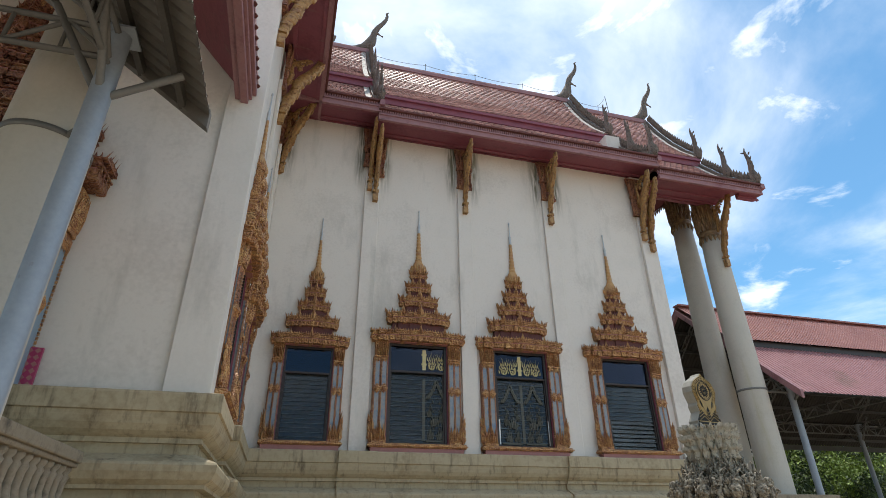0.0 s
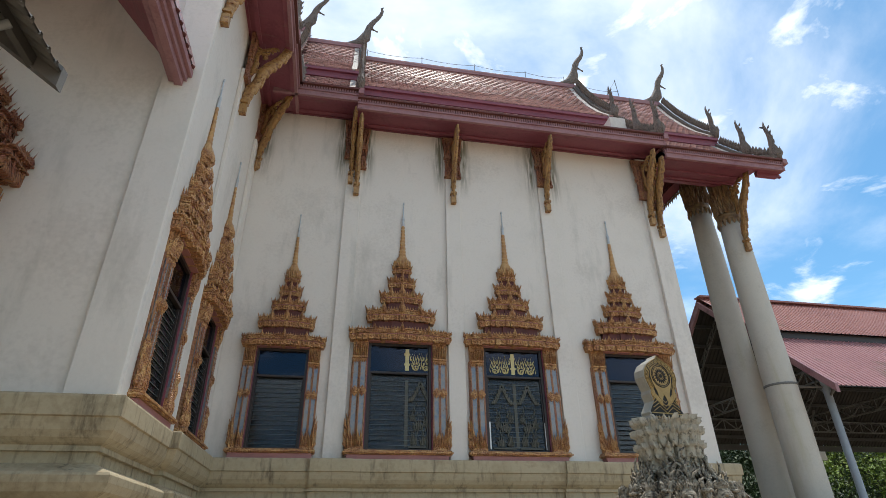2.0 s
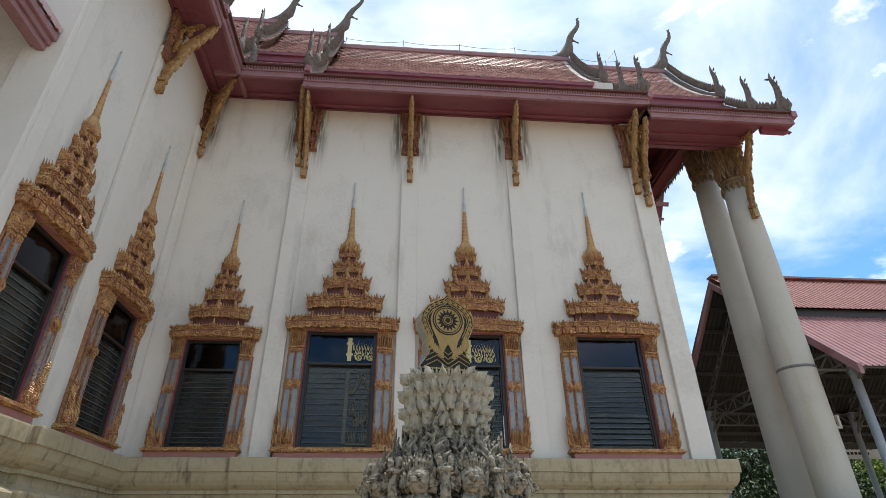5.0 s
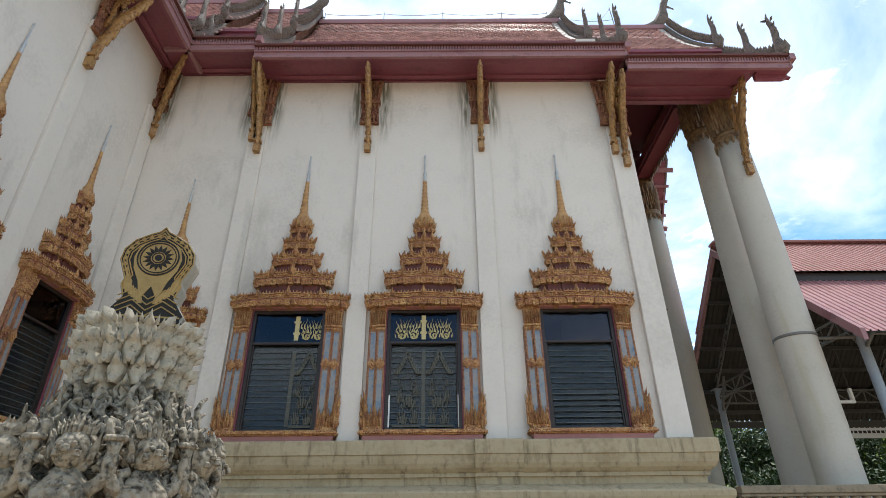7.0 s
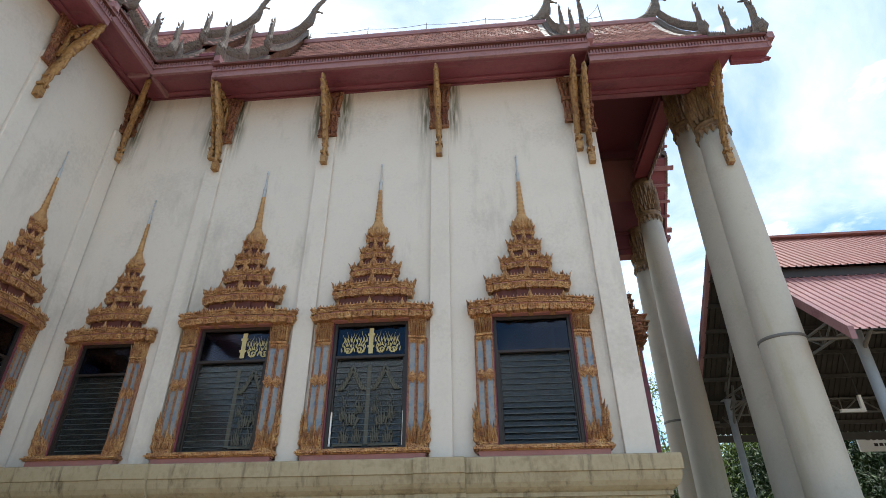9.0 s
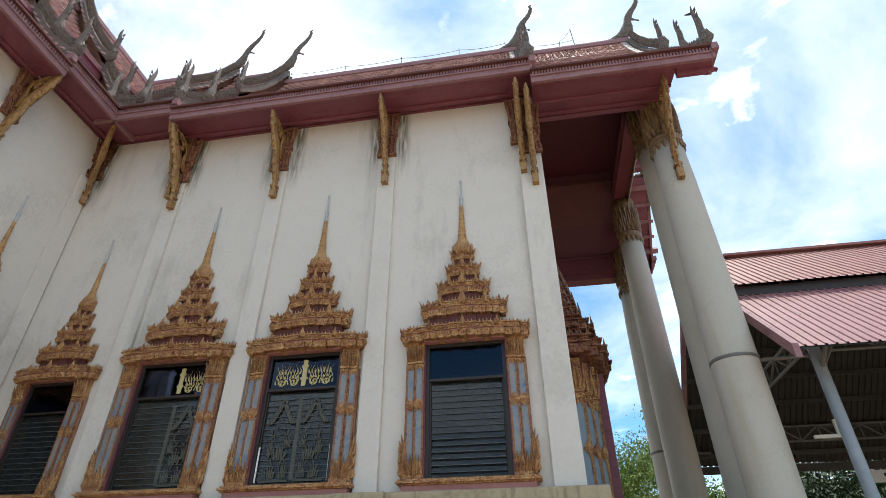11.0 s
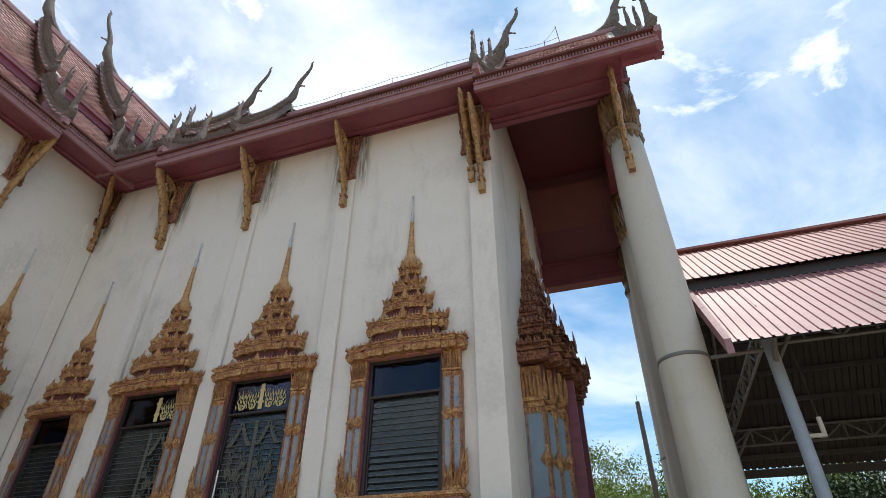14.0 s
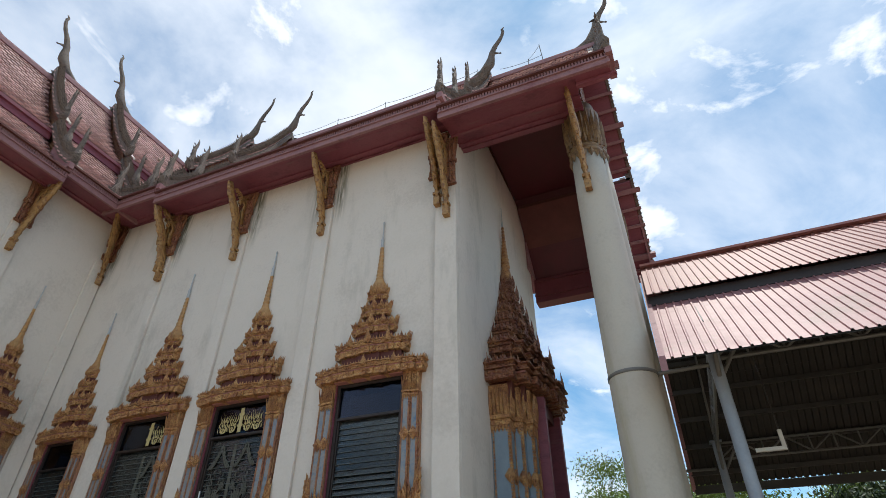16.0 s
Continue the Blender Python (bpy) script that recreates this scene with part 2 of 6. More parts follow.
# Gilt coloured dark, standing in for dimming by the louvre glass.
M_DIMGILT = mat("glass_dimmed_gilt", [(0.06, 0.062, 0.05), (0.11, 0.108, 0.082)], 0.6, scale=9)
M_CAPITAL = mat("dulled_gilt_capital", [(0.07, 0.035, 0.024), (0.19, 0.115, 0.055), (0.33, 0.22, 0.095)], 0.5, 0.1, scale=9, fine=55, bump=0.3)
M_MAROON = mat("maroon_painted_wood", [(0.148, 0.034, 0.052), (0.232, 0.064, 0.088), (0.188, 0.048, 0.068)], 0.55, scale=1.5, fine=14, bump=0.25, stretch=(1, 1, 4),
               dirt=(0.22, 0.14, 0.12), dirt_at=(0.58, 0.82), dirt_stretch=(0.5, 4, 4), dirt_scale=2.5)
M_FASCIA = mat("faded_red_fascia", [(0.21, 0.085, 0.098), (0.31, 0.165, 0.172), (0.26, 0.115, 0.13)], 0.65, scale=2, fine=25, bump=0.3,
               dirt=(0.07, 0.04, 0.035), dirt_at=(0.58, 0.8), dirt_stretch=(1, 1, 4), dirt_scale=2)
M_DARKRED = mat("dark_red_porch_ceiling", [(0.066, 0.008, 0.014), (0.108, 0.013, 0.022)], 0.5, scale=1.5)
M_TILE = mat("glazed_red_roof_tile", [(0.40, 0.215, 0.20), (0.56, 0.37, 0.345), (0.48, 0.29, 0.265)], 0.24, scale=1.2, fine=30, bump=0.15, vary=0.25, spec=0.75,
             dirt=(0.06, 0.045, 0.04), dirt_at=(0.62, 0.82), dirt_scale=1.4)
M_ROOFBASE = mat("roof_underlay", [(0.10, 0.035, 0.03), (0.15, 0.05, 0.045)], 0.8)
M_FINIAL = mat("weathered_mirror_finial", [(0.05, 0.039, 0.033), (0.165, 0.13, 0.106), (0.10, 0.078, 0.064)], 0.75, 0.0, scale=6, fine=45, bump=0.4, carve=0.5, carve_scale=24)
M_WHITETRIM = mat("pale_ridge_mortar", [(0.40, 0.37, 0.33), (0.55, 0.52, 0.48)], 0.75, scale=3)
M_FRAME = mat("dark_brown_aluminium", [(0.028, 0.020, 0.017), (0.05, 0.035, 0.03)], 0.4, 0.3, scale=5)
M_TRANSOM = glass("dark_blue_tinted_glass", (0.75, 0.8, 0.95), (0.16, 0.19, 0.32))
# Grey film stands in for yard reflections in the slats.
M_LOUVRE = glass("reflection_film_louvre_glass", (0.8, 0.85, 0.85), (0.56, 0.60, 0.60), 0.10, 0.38, (0.05, 0.05, 0.047))
M_EDGE = mat("ground_glass_edge", [(0.10, 0.125, 0.13), (0.15, 0.18, 0.185)], 0.3)
M_STEEL = mat("blue_grey_painted_steel", [(0.24, 0.28, 0.33), (0.33, 0.37, 0.42)], 0.5, 0.1, scale=3, fine=30, dirt=(0.15, 0.10, 0.07), dirt_at=(0.66, 0.8), dirt_scale=5)
M_GREYSTEEL = mat("grey_steel_truss", [(0.12, 0.118, 0.11), (0.18, 0.176, 0.165)], 0.5, 0.1, scale=4)
# Roof steel again, darkened in colour for the unlit underside.
M_PURLIN = mat("shade_dark_steel", [(0.05, 0.047, 0.042), (0.08, 0.075, 0.068)], 0.6, 0.1, scale=4)
M_SHEET = mat("pink_red_metal_sheet", [(0.27, 0.115, 0.12), (0.38, 0.19, 0.19), (0.32, 0.15, 0.155)], 0.5, 0.0, scale=0.7, fine=9, bump=0.1, spec=0.5,
              dirt=(0.17, 0.12, 0.085), dirt_at=(0.55, 0.74), dirt_scale=0.9)
M_SHEETORANGE = mat("orange_red_metal_sheet", [(0.30, 0.125, 0.11), (0.40, 0.19, 0.165)], 0.5, scale=0.7, fine=9, bump=0.1, dirt=(0.2, 0.14, 0.07), dirt_at=(0.62, 0.8), dirt_scale=1.1)
# Sheet underside coloured near black to hold the shade below the shed roof.
M_UNDERSHADE = mat("shade_dark_sheet_underside", [(0.026, 0.023, 0.019), (0.045, 0.039, 0.033)], 0.8, 0.0, scale=2, fine=12, dirt=(0.07, 0.055, 0.04), dirt_at=(0.6, 0.8))
M_STONE = mat("grey_white_weathered_cement", [(0.14, 0.117, 0.083), (0.31, 0.268, 0.20), (0.225, 0.192, 0.142)], 0.85, scale=5, fine=45, bump=0.5, carve=0.5, carve_scale=45,
              dirt=(0.03, 0.025, 0.019), dirt_at=(0.48, 0.64), dirt_scale=34)
M_PETAL = mat("whitened_cement_petal", [(0.22, 0.19, 0.14), (0.42, 0.375, 0.29), (0.32, 0.282, 0.212)], 0.8, scale=8, fine=60, bump=0.5,
              dirt=(0.05, 0.042, 0.03), dirt_at=(0.55, 0.70), dirt_scale=36)
M_SLAB = mat("smooth_grey_stone", [(0.24, 0.225, 0.19), (0.36, 0.34, 0.29)], 0.7, scale=7, fine=50, bump=0.2)
M_UNDERLIGHT = mat("grey_sheet_underside", [(0.12, 0.112, 0.10), (0.18, 0.168, 0.15)], 0.6, 0.1, scale=2, fine=14)
M_BEAM = mat("deep_maroon_beam", [(0.10, 0.018, 0.024), (0.155, 0.032, 0.04)], 0.55, scale=2, fine=20, bump=0.2)
M_BLACKGOLD = mat("black_lacquer", [(0.012, 0.010, 0.009), (0.03, 0.026, 0.02)], 0.6, scale=8, spec=0.25)
M_GOLDLEAF = mat("gold_lacquer", [(0.28, 0.17, 0.05), (0.40, 0.26, 0.085)], 0.4, 0.3, scale=8, fine=60)
M_GROUND = mat("pale_concrete_ground", [(0.335, 0.25, 0.168), (0.45, 0.352, 0.25)], 0.9, scale=0.4, fine=6, bump=0.3, dirt=(0.13, 0.12, 0.10), dirt_at=(0.6, 0.8), dirt_scale=0.6)
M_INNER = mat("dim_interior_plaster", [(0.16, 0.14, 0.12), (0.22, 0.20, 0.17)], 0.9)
M_LEAF = mat("tree_leaves", [(0.08, 0.14, 0.018), (0.16, 0.24, 0.035), (0.24, 0.31, 0.06)], 0.6, scale=1.5, fine=9, vary=0.35)
# Same foliage coloured dark for the shade behind the shed.
M_LEAFSHADE = mat("shade_dark_tree_leaves", [(0.02, 0.045, 0.012), (0.045, 0.08, 0.02)], 0.6, scale=1.5, fine=9, vary=0.35)
M_BARK = mat("grey_brown_bark", [(0.10, 0.075, 0.055), (0.18, 0.14, 0.11)], 0.9, scale=6, bump=0.6, stretch=(3, 3, 0.5))
M_MAGENTA = mat("magenta_dado_tile", [(0.36, 0.03, 0.10), (0.48, 0.06, 0.16)], 0.35, scale=6)
M_WHITE = mat("white_paint", [(0.74, 0.74, 0.72), (0.82, 0.82, 0.80)], 0.6)
M_BIRD = mat("dark_feathers", [(0.03, 0.03, 0.035), (0.07, 0.065, 0.06)], 0.7)


# ---------- mesh helpers ----------
class Mesh:
    """Collects verts and faces of one part."""

    def __init__(self):
        self.v, self.f, self.smooth = [], [], []

    def add(self, verts, faces, smooth=False, m=None):
        k = len(self.v)
        self.v += [tuple(m @ Vector(p)) if m else tuple(p) for p in verts]
        self.f += [tuple(i + k for i in q) for q in faces]
        self.smooth += [smooth] * len(faces)
        return self

    def box(self, x0, x1, y0, y1, z0, z1, m=None):
        v = [(x, y, z) for z in (z0, z1) for y in (y0, y1) for x in (x0, x1)]
        return self.add(v, [(0, 2, 3, 1), (4, 5, 7, 6), (0, 1, 5, 4), (1, 3, 7, 5), (3, 2, 6, 7), (2, 0, 4, 6)], m=m)

    def tube(self, a, b, r, r2=None, n=12, m=None, cap=True):
        a, b = Vector(a), Vector(b)
        r2 = r if r2 is None else r2
        q = (b - a).to_track_quat('Z', 'Y')
        v = []
        for p, rr in ((a, r), (b, r2)):
            for i in range(n):
                t = 2 * math.pi * i / n
                v.append(p + q @ Vector((rr * math.cos(t), rr * math.sin(t), 0)))
        self.add(v, [(i, (i + 1) % n, n + (i + 1) % n, n + i) for i in range(n)], n > 5, m)
        if cap:
            self.add(v, [tuple(range(n))[::-1], tuple(range(n, 2 * n))], False, m)
        return self

    def lathe(self, prof, n=24, c=(0, 0, 0), m=None, sx=1.0, sy=1.0, ang=0.0):
        v = []
        for r, z in prof:
            for i in range(n):
                t = 2 * math.pi * i / n + ang
                v.append((c[0] + r * sx * math.cos(t), c[1] + r * sy * math.sin(t), c[2] + z))
        f = [(j * n + i, j * n + (i + 1) % n, (j + 1) * n + (i + 1) % n, (j + 1) * n + i) for j in range(len(prof) - 1) for i in range(n)]
        f += [tuple(range(n))[::-1], tuple(range((len(prof) - 1) * n, len(prof) * n))]
        return self.add(v, f, n > 8, m)

    def prism(self, poly, y0, y1, m=None):
        """A polygon in (x, z), extruded from y0 to y1."""
        n = len(poly)
        v = [(x, y0, z) for x, z in poly] + [(x, y1, z) for x, z in poly]
        return self.add(v, [tuple(range(n)), tuple(range(2 * n - 1, n - 1, -1))] + [(i, n + i, n + (i + 1) % n, (i + 1) % n) for i in range(n)], m=m)

    def sweep(self, path, prof, m=None):
        """A closed profile (out, z) carried along a plan path of (x, y, outward nx, ny) corners."""
        n = len(prof)
        v = [(x + nx * o, y + ny * o, z) for x, y, nx, ny in path for o, z in prof]
        f = [(j * n + i, (j + 1) * n + i, (j + 1) * n + (i + 1) % n, j * n + (i + 1) % n) for j in range(len(path) - 1) for i in range(n)]
        f += [tuple(range(n)), tuple(range((len(path) - 1) * n, len(path) * n))[::-1]]
        return self.add(v, f, m=m)

    def horn(self, pts, flat=0.6, n=8, m=None):
        """A tapering curved body through (x, z, radius) points, flattened across y."""
        v = []
        for k, (x, z, r) in enumerate(pts):
            x0, z0 = pts[max(0, k - 1)][:2]
            x1, z1 = pts[min(len(pts) - 1, k + 1)][:2]
            d = Vector((x1 - x0, 0, z1 - z0)).normalized()
            nn = Vector((-d.z, 0, d.x))
            for i in range(n):
                t = 2 * math.pi * i / n
                p = Vector((x, 0, z)) + nn * r * math.cos(t)
                v.append((p.x, r * flat * math.sin(t), p.z))
        f = [(j * n + i, j * n + (i + 1) % n, (j + 1) * n + (i + 1) % n, (j + 1) * n + i) for j in range(len(pts) - 1) for i in range(n)]
        f += [tuple(range(n))[::-1], tuple(range((len(pts) - 1) * n, len(pts) * n))]
        return self.add(v, f, True, m)

    def leaf(self, x, y, z, w, h, d=0.03, lean=0.0, out=0.0, m=None):
        """A pointed carved leaf with a raised rib; it stands on (x, y, z), faces -y, and tips over by lean and out."""
        v = [(x - w / 2, y, z), (x + w / 2, y, z), (x - w * 0.56 + lean * .3, y - out * .35, z + h * .4), (x + w * 0.56 + lean * .3, y - out * .35, z + h * .4),
             (x + lean, y - out, z + h), (x, y - d, z), (x + lean * .3, y - d * 1.25 - out * .35, z + h * .4), (x + lean * .4, y + d * .6, z + h * .35)]
        return self.add(v, [(0, 5, 6, 2), (5, 1, 3, 6), (2, 6, 4), (6, 3, 4), (0, 2, 7), (2, 4, 7), (1, 7, 3), (3, 7, 4), (0, 7, 1, 5)], m=m)


def part(name, mesh, material, parent=None, label="", bevel=0.0, under=None):
    me = bpy.data.meshes.new(name)
    me.from_pydata([Vector(p) for p in mesh.v], [], mesh.f)
    me.polygons.foreach_set("use_smooth", mesh.smooth)
    me.materials.append(material)
    bm = bmesh.new()
    bm.from_mesh(me)
    bmesh.ops.recalc_face_normals(bm, faces=bm.faces)
    bm.to_mesh(me)
    bm.free()
    me.update()
    ob = new(name, me)
    if parent:
        ob.parent = parent
    if label:
        ob["label"] = label
    if bevel:
        b = ob.modifiers.new("bevel", 'BEVEL')
        b.width, b.segments, b.limit_method, b.angle_limit = bevel, 2, 'ANGLE', radians(40)
    return ob


def thing(name, m, label, category, group="", kind=""):
    ob = new(name)
    ob.empty_display_size = 0.2
    ob.matrix_basis = m
    return tagged(ob, label, category, group, kind)


def setting(name, mesh, material, label, bevel=0.0, category=""):
    ob = part(name, mesh, material, None, "", bevel)
    return tagged(ob, label, category or name.split("_")[0], "", "structure")


# ---------- plan ----------
CY, CX = 13.45, -3.78          # centre lines of the nave and of the transept
WA, WB = 10.56, -0.88          # outer faces of the nave's long wall and of the transept's side wall
WC, WE = 6.46, 8.52            # outer faces of the transept's end wall and of the nave's end wall
PILASTERS_A = (1.27, 3.47, 5.67, 8.36)
WINDOWS_A = ((0.26, 0.76, 0.90), (2.38, 1, 1), (4.58, 1, 1), (7.08, 1, 1))
WINDOWS_B = ((7.38, 0.78, 0.985), (9.46, 0.78, 0.975))
SILL, OW, OH = 3.0, 1.18, 1.93


# ---------- ground, walls ----------
g = Mesh()
g.add([(-600, -600, 0), (600, -600, 0), (600, 600, 0), (-600, 600, 0)], [(0, 1, 2, 3)])
setting("ground", g, M_GROUND, "pale sunlit concrete yard round the temple")


def wall_with_openings(mesh, a0, a1, z0, z1, openings, thick, place):
    """A wall along a from a0 to a1; openings are (a, width, sill, head). place maps (a0, a1, depth0, depth1, z0, z1) to a box."""
    edges = a0
    for a, w, s, h in sorted(openings):
        place(mesh, edges, a - w / 2, 0, thick, z0, z1)
        place(mesh, a - w / 2, a + w / 2, 0, thick, z0, s)
        place(mesh, a - w / 2, a + w / 2, 0, thick, h, z1)
        edges = a + w / 2
    place(mesh, edges, a1, 0, thick, z0, z1)


def on_a(mesh, a0, a1, d0, d1, z0, z1):
    mesh.box(a0, a1, WA + d0, WA + d1, z0, z1)


def on_b(mesh, a0, a1, d0, d1, z0, z1):
    mesh.box(WB - d1, WB - d0, a0, a1, z0, z1)


def on_c(mesh, a0, a1, d0, d1, z0, z1):
    mesh.box(a0, a1, WC + d0, WC + d1, z0, z1)


def on_e(mesh, a0, a1, d0, d1, z0, z1):
    mesh.box(WE - d1, WE - d0, a0, a1, z0, z1)


w = Mesh()
wall_with_openings(w, WB - 0.45, WE, 2.0, 10.35, [(x, OW * s, SILL, SILL + OH * k) for x, s, k in WINDOWS_A], 0.45, on_a)
setting("wall_south", w, M_WALLSTAIN, "tall white limewashed temple wall with stained streaks", category="wall")
w = Mesh()
wall_with_openings(w, WC + 0.45, WA, 2.0, 10.35, [(y, OW * s, SILL, SILL + OH * k) for y, s, k in WINDOWS_B], 0.45, on_b)
setting("wall_east", w, M_WALL, "white limewashed side wall of the transept", category="wall")
w = Mesh()
wall_with_openings(w, 2 * CX - WB, WB, 2.0, 10.3, [(CX, 1.6, 2.8, 5.0)], 0.45, on_c)
setting("wall_transept_end", w, M_WALL, "white limewashed end wall with a doorway", category="wall")
w = Mesh()
wall_with_openings(w, WA + 0.45, 2 * CY - WA, 2.0, 11.9, [(CY, 1.5, 2.8, 4.9)], 0.45, on_e)
setting("wall_nave_end", w, M_WALL, "white limewashed end wall under the porch", category="wall")
w = Mesh()
w.box(CX - 12, WE - 0.45, 2 * CY - WA - 0.4, 2 * CY - WA, 2.0, 10.35)
w.box(2 * CX - WB, 2 * CX - WB + 0.4, WC + 0.45, 22, 2.0, 10.35)
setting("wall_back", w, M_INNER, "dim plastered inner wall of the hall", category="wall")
w = Mesh()
w.box(2 * CX - WB + 0.5, WE - 0.5, WA + 0.5, 2 * CY - WA - 0.45, 2.5, 2.75)
w.box(2 * CX - WB + 0.5, WB - 0.5, WC + 0.5, WA + 0.48, 2.5, 2.75)
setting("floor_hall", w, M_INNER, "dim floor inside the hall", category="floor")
w = Mesh()
w.box(2 * CX - WB, WE - 0.5, WA + 0.46, 2 * CY - WA - 0.42, 9.2, 9.35)
w.box(2 * CX - WB + 0.45, WB - 0.5, WC + 0.5, WA + 0.4, 9.2, 9.35)
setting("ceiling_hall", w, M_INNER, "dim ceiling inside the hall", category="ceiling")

# pilasters, slightly battered, each its own piece of trim
for i, x in enumerate(PILASTERS_A):
    p = Mesh()
    wd = 0.17 if i < 3 else 0.19
    if i == 3:
        p.box(x - wd, WE + 0.06, WA - 0.09, WA, 2.84, 10.05)
        p.box(WE, WE + 0.06, WA, WA + 0.4, 2.84, 10.05)
    else:
        p.prism([(x - wd, 2.84), (x + wd, 2.84), (x + wd * .95, 9.0), (x - wd * .95, 9.0)], WA - 0.07, WA - 0.002)
    setting("trim_pilaster", p, M_WALL, "flat white plaster pilaster on the long wall", 0.012, "pilaster")
for y, wd in ((8.40, 0.17), (10.38, 0.16)):
    p = Mesh()
    p.box(WB + 0.002, WB + 0.07, y - wd, y + wd, 2.84, 9.2)
    setting("trim_pilaster", p, M_WALL, "flat white plaster pilaster on the transept wall", 0.012, "pilaster")
p = Mesh()
p.box(WB - 0.44, WB + 0.05, WC - 0.07, WC, 2.84, 10.05)
p.box(WB, WB + 0.05, WC, WC + 0.22, 2.84, 10.05)
setting("trim_pilaster", p, M_WALL, "broad white corner pilaster of the transept", 0.012, "pilaster")

# moulded plinth with its breaks under the pilasters
PLINTH = [(-0.3, 2.84), (0.26, 2.84), (0.285, 2.83), (0.29, 2.81), (0.29, 2.64), (0.265, 2.63), (0.26, 2.58), (0.245, 2.52), (0.21, 2.46), (0.165, 2.42), (0.13, 2.40),
          (0.14, 2.35), (0.095, 2.345), (0.095, 2.25), (0.27, 2.18), (0.33, 2.155), (0.345, 2.13), (0.34, 2.07), (0.31, 2.00), (0.25, 1.955), (0.25, 1.92), (0.16, 1.915),
          (0.16, 1.82), (0.40, 1.74), (0.42, 1.72), (0.42, 0.0), (-0.3, 0.0)]


def plinth_run(name, path):
    p = Mesh()
    p.sweep(path, PLINTH)
    return setting(name, p, M_PLINTH, "stained cream moulded plinth below the windows", 0.0, "plinth")


e = 0.06
path_a = [(WB + 0.02, WA, 1, -1)]
for x, wd in ((1.27, 0.34), (5.67, 0.34)):
    path_a += [(x - wd, WA, -0.001, -1), (x - wd, WA - e, -0.001, -1), (x + wd, WA - e, 0.001, -1), (x + wd, WA, 0.001, -1)]
path_a += [(WE + 0.02, WA, 1, -1), (WE + 0.02, 2 * CY - WA, 1, 1)]
plinth_run("plinth_nave", path_a)
plinth_run("plinth_transept", [(2 * CX - WB, WC, -1, -1), (WB - 0.08, WC, 1, -1), (WB - 0.08, 8.32, 1, -1), (WB + 0.02, 8.32, 1, -1), (WB + 0.02, WA + 0.3, 1, 0)])


# ---------- windows ----------
def tier(z0, z1, w, d, leaves, flame, material, parent, necked=True):
    """One storey of a pediment: a recessed neck in shadow-darkened red, hanging tablets, a pink groove, a redented
    carved band, spikes and antefixes.
    """
    h = z1 - z0
    mesh, neck = Mesh(), Mesh()
    for ws, ds in ((0.84, 0.42), (0.66, 0.58), (0.30, 0.70)):
        neck.box(-w * ws / 2, w * ws / 2, -d * ds, 0.0, z0 - h * 0.12, z0 + h * 0.40)

    def depth(x):
        a = abs(x) / (w / 2)
        return d * (1.0 if a < 0.20 else 0.92 if a < 0.42 else 0.86 if a < 0.66 else 0.74 if a < 0.86 else 0.55)
    # hanging tablets with rounded lower ends, stepping in and out
    n = max(5, leaves // 2) | 1
    tw_ = w / n
    for i in range(n):
        x = w * (-0.5 + (i + 0.5) / n)
        proud = 0.02 if (i - n // 2) % 3 == 0 else 0.0
        y = -depth(x) * 0.96 - proud
        lo = z0 + h * (0.285 - (0.03 if proud else 0.0))
        hwid = tw_ * 0.47
        mesh.prism([(x - hwid, z0 + h * 0.49), (x - hwid, lo + h * 0.035), (x - hwid * 0.75, lo + h * 0.006), (x, lo), (x + hwid * 0.75, lo + h * 0.006), (x + hwid, lo + h * 0.035), (x + hwid, z0 + h * 0.49)], y, -0.002)
        mesh.leaf(x, y, z0 + h * 0.47, hwid * 1.3, -h * 0.17, 0.016)
        for sg in (-1, 1):
            mesh.leaf(x + sg * hwid * 0.62, y, z0 + h * 0.47, hwid * 0.5, -h * 0.11, 0.011)
    groove = Mesh()
    for ws, ds in ((0.97, 0.52), (0.84, 0.70), (0.64, 0.82), (0.40, 0.88), (0.20, 0.96)):
        groove.box(-w * ws / 2, w * ws / 2, -d * ds, -0.002, z0 + h * 0.488, z0 + h * 0.532)
    # carved band
    for ws, ds in ((1.02, 0.58), (0.88, 0.78), (0.68, 0.90), (0.44, 0.96), (0.22, 1.05)):
        hw_ = w * ws / 2
        mesh.box(-hw_, hw_, -d * ds, -0.002, z0 + h * 0.53, z0 + h * 0.56)
        mesh.box(-hw_ * 0.975, hw_ * 0.975, -d * ds * 0.95, -0.002, z0 + h * 0.56, z0 + h * 0.68)
        mesh.box(-hw_ * 1.015, hw_ * 1.015, -d * ds * 1.04, -0.002, z0 + h * 0.68, z0 + h * 0.72)
    for i in range(n):
        x = w * (-0.5 + (i + 0.5) / n)
        y = -depth(x) * 0.99
        q = min(tw_ * 0.34, h * 0.055)
        zc = z0 + h * 0.62
        mesh.prism([(x - q * 1.3, zc), (x, zc - q), (x + q * 1.3, zc), (x, zc + q)], y - 0.022, y + 0.02)
        for sg in (-1, 1):
            mesh.leaf(x + sg * tw_ * 0.36, y + 0.002, z0 + h * 0.565, tw_ * 0.2, h * 0.105, 0.014, -sg * tw_ * 0.12)
    for i in range(leaves):
        x = w * (-0.5 + (i + 0.5) / leaves)
        mesh.leaf(x, -depth(x) * 1.02, z0 + h * 0.71, w / leaves * 0.42, h * 0.09 + flame * 0.2, 0.014, 0, 0.0)
    # antefixes and end flames
    for x, s_ in ((0, 1.45), (-0.27, 1.2), (0.27, 1.2), (-0.43, 0.9), (0.43, 0.9)):
        xx = x * w
        y = -depth(xx) * 1.06
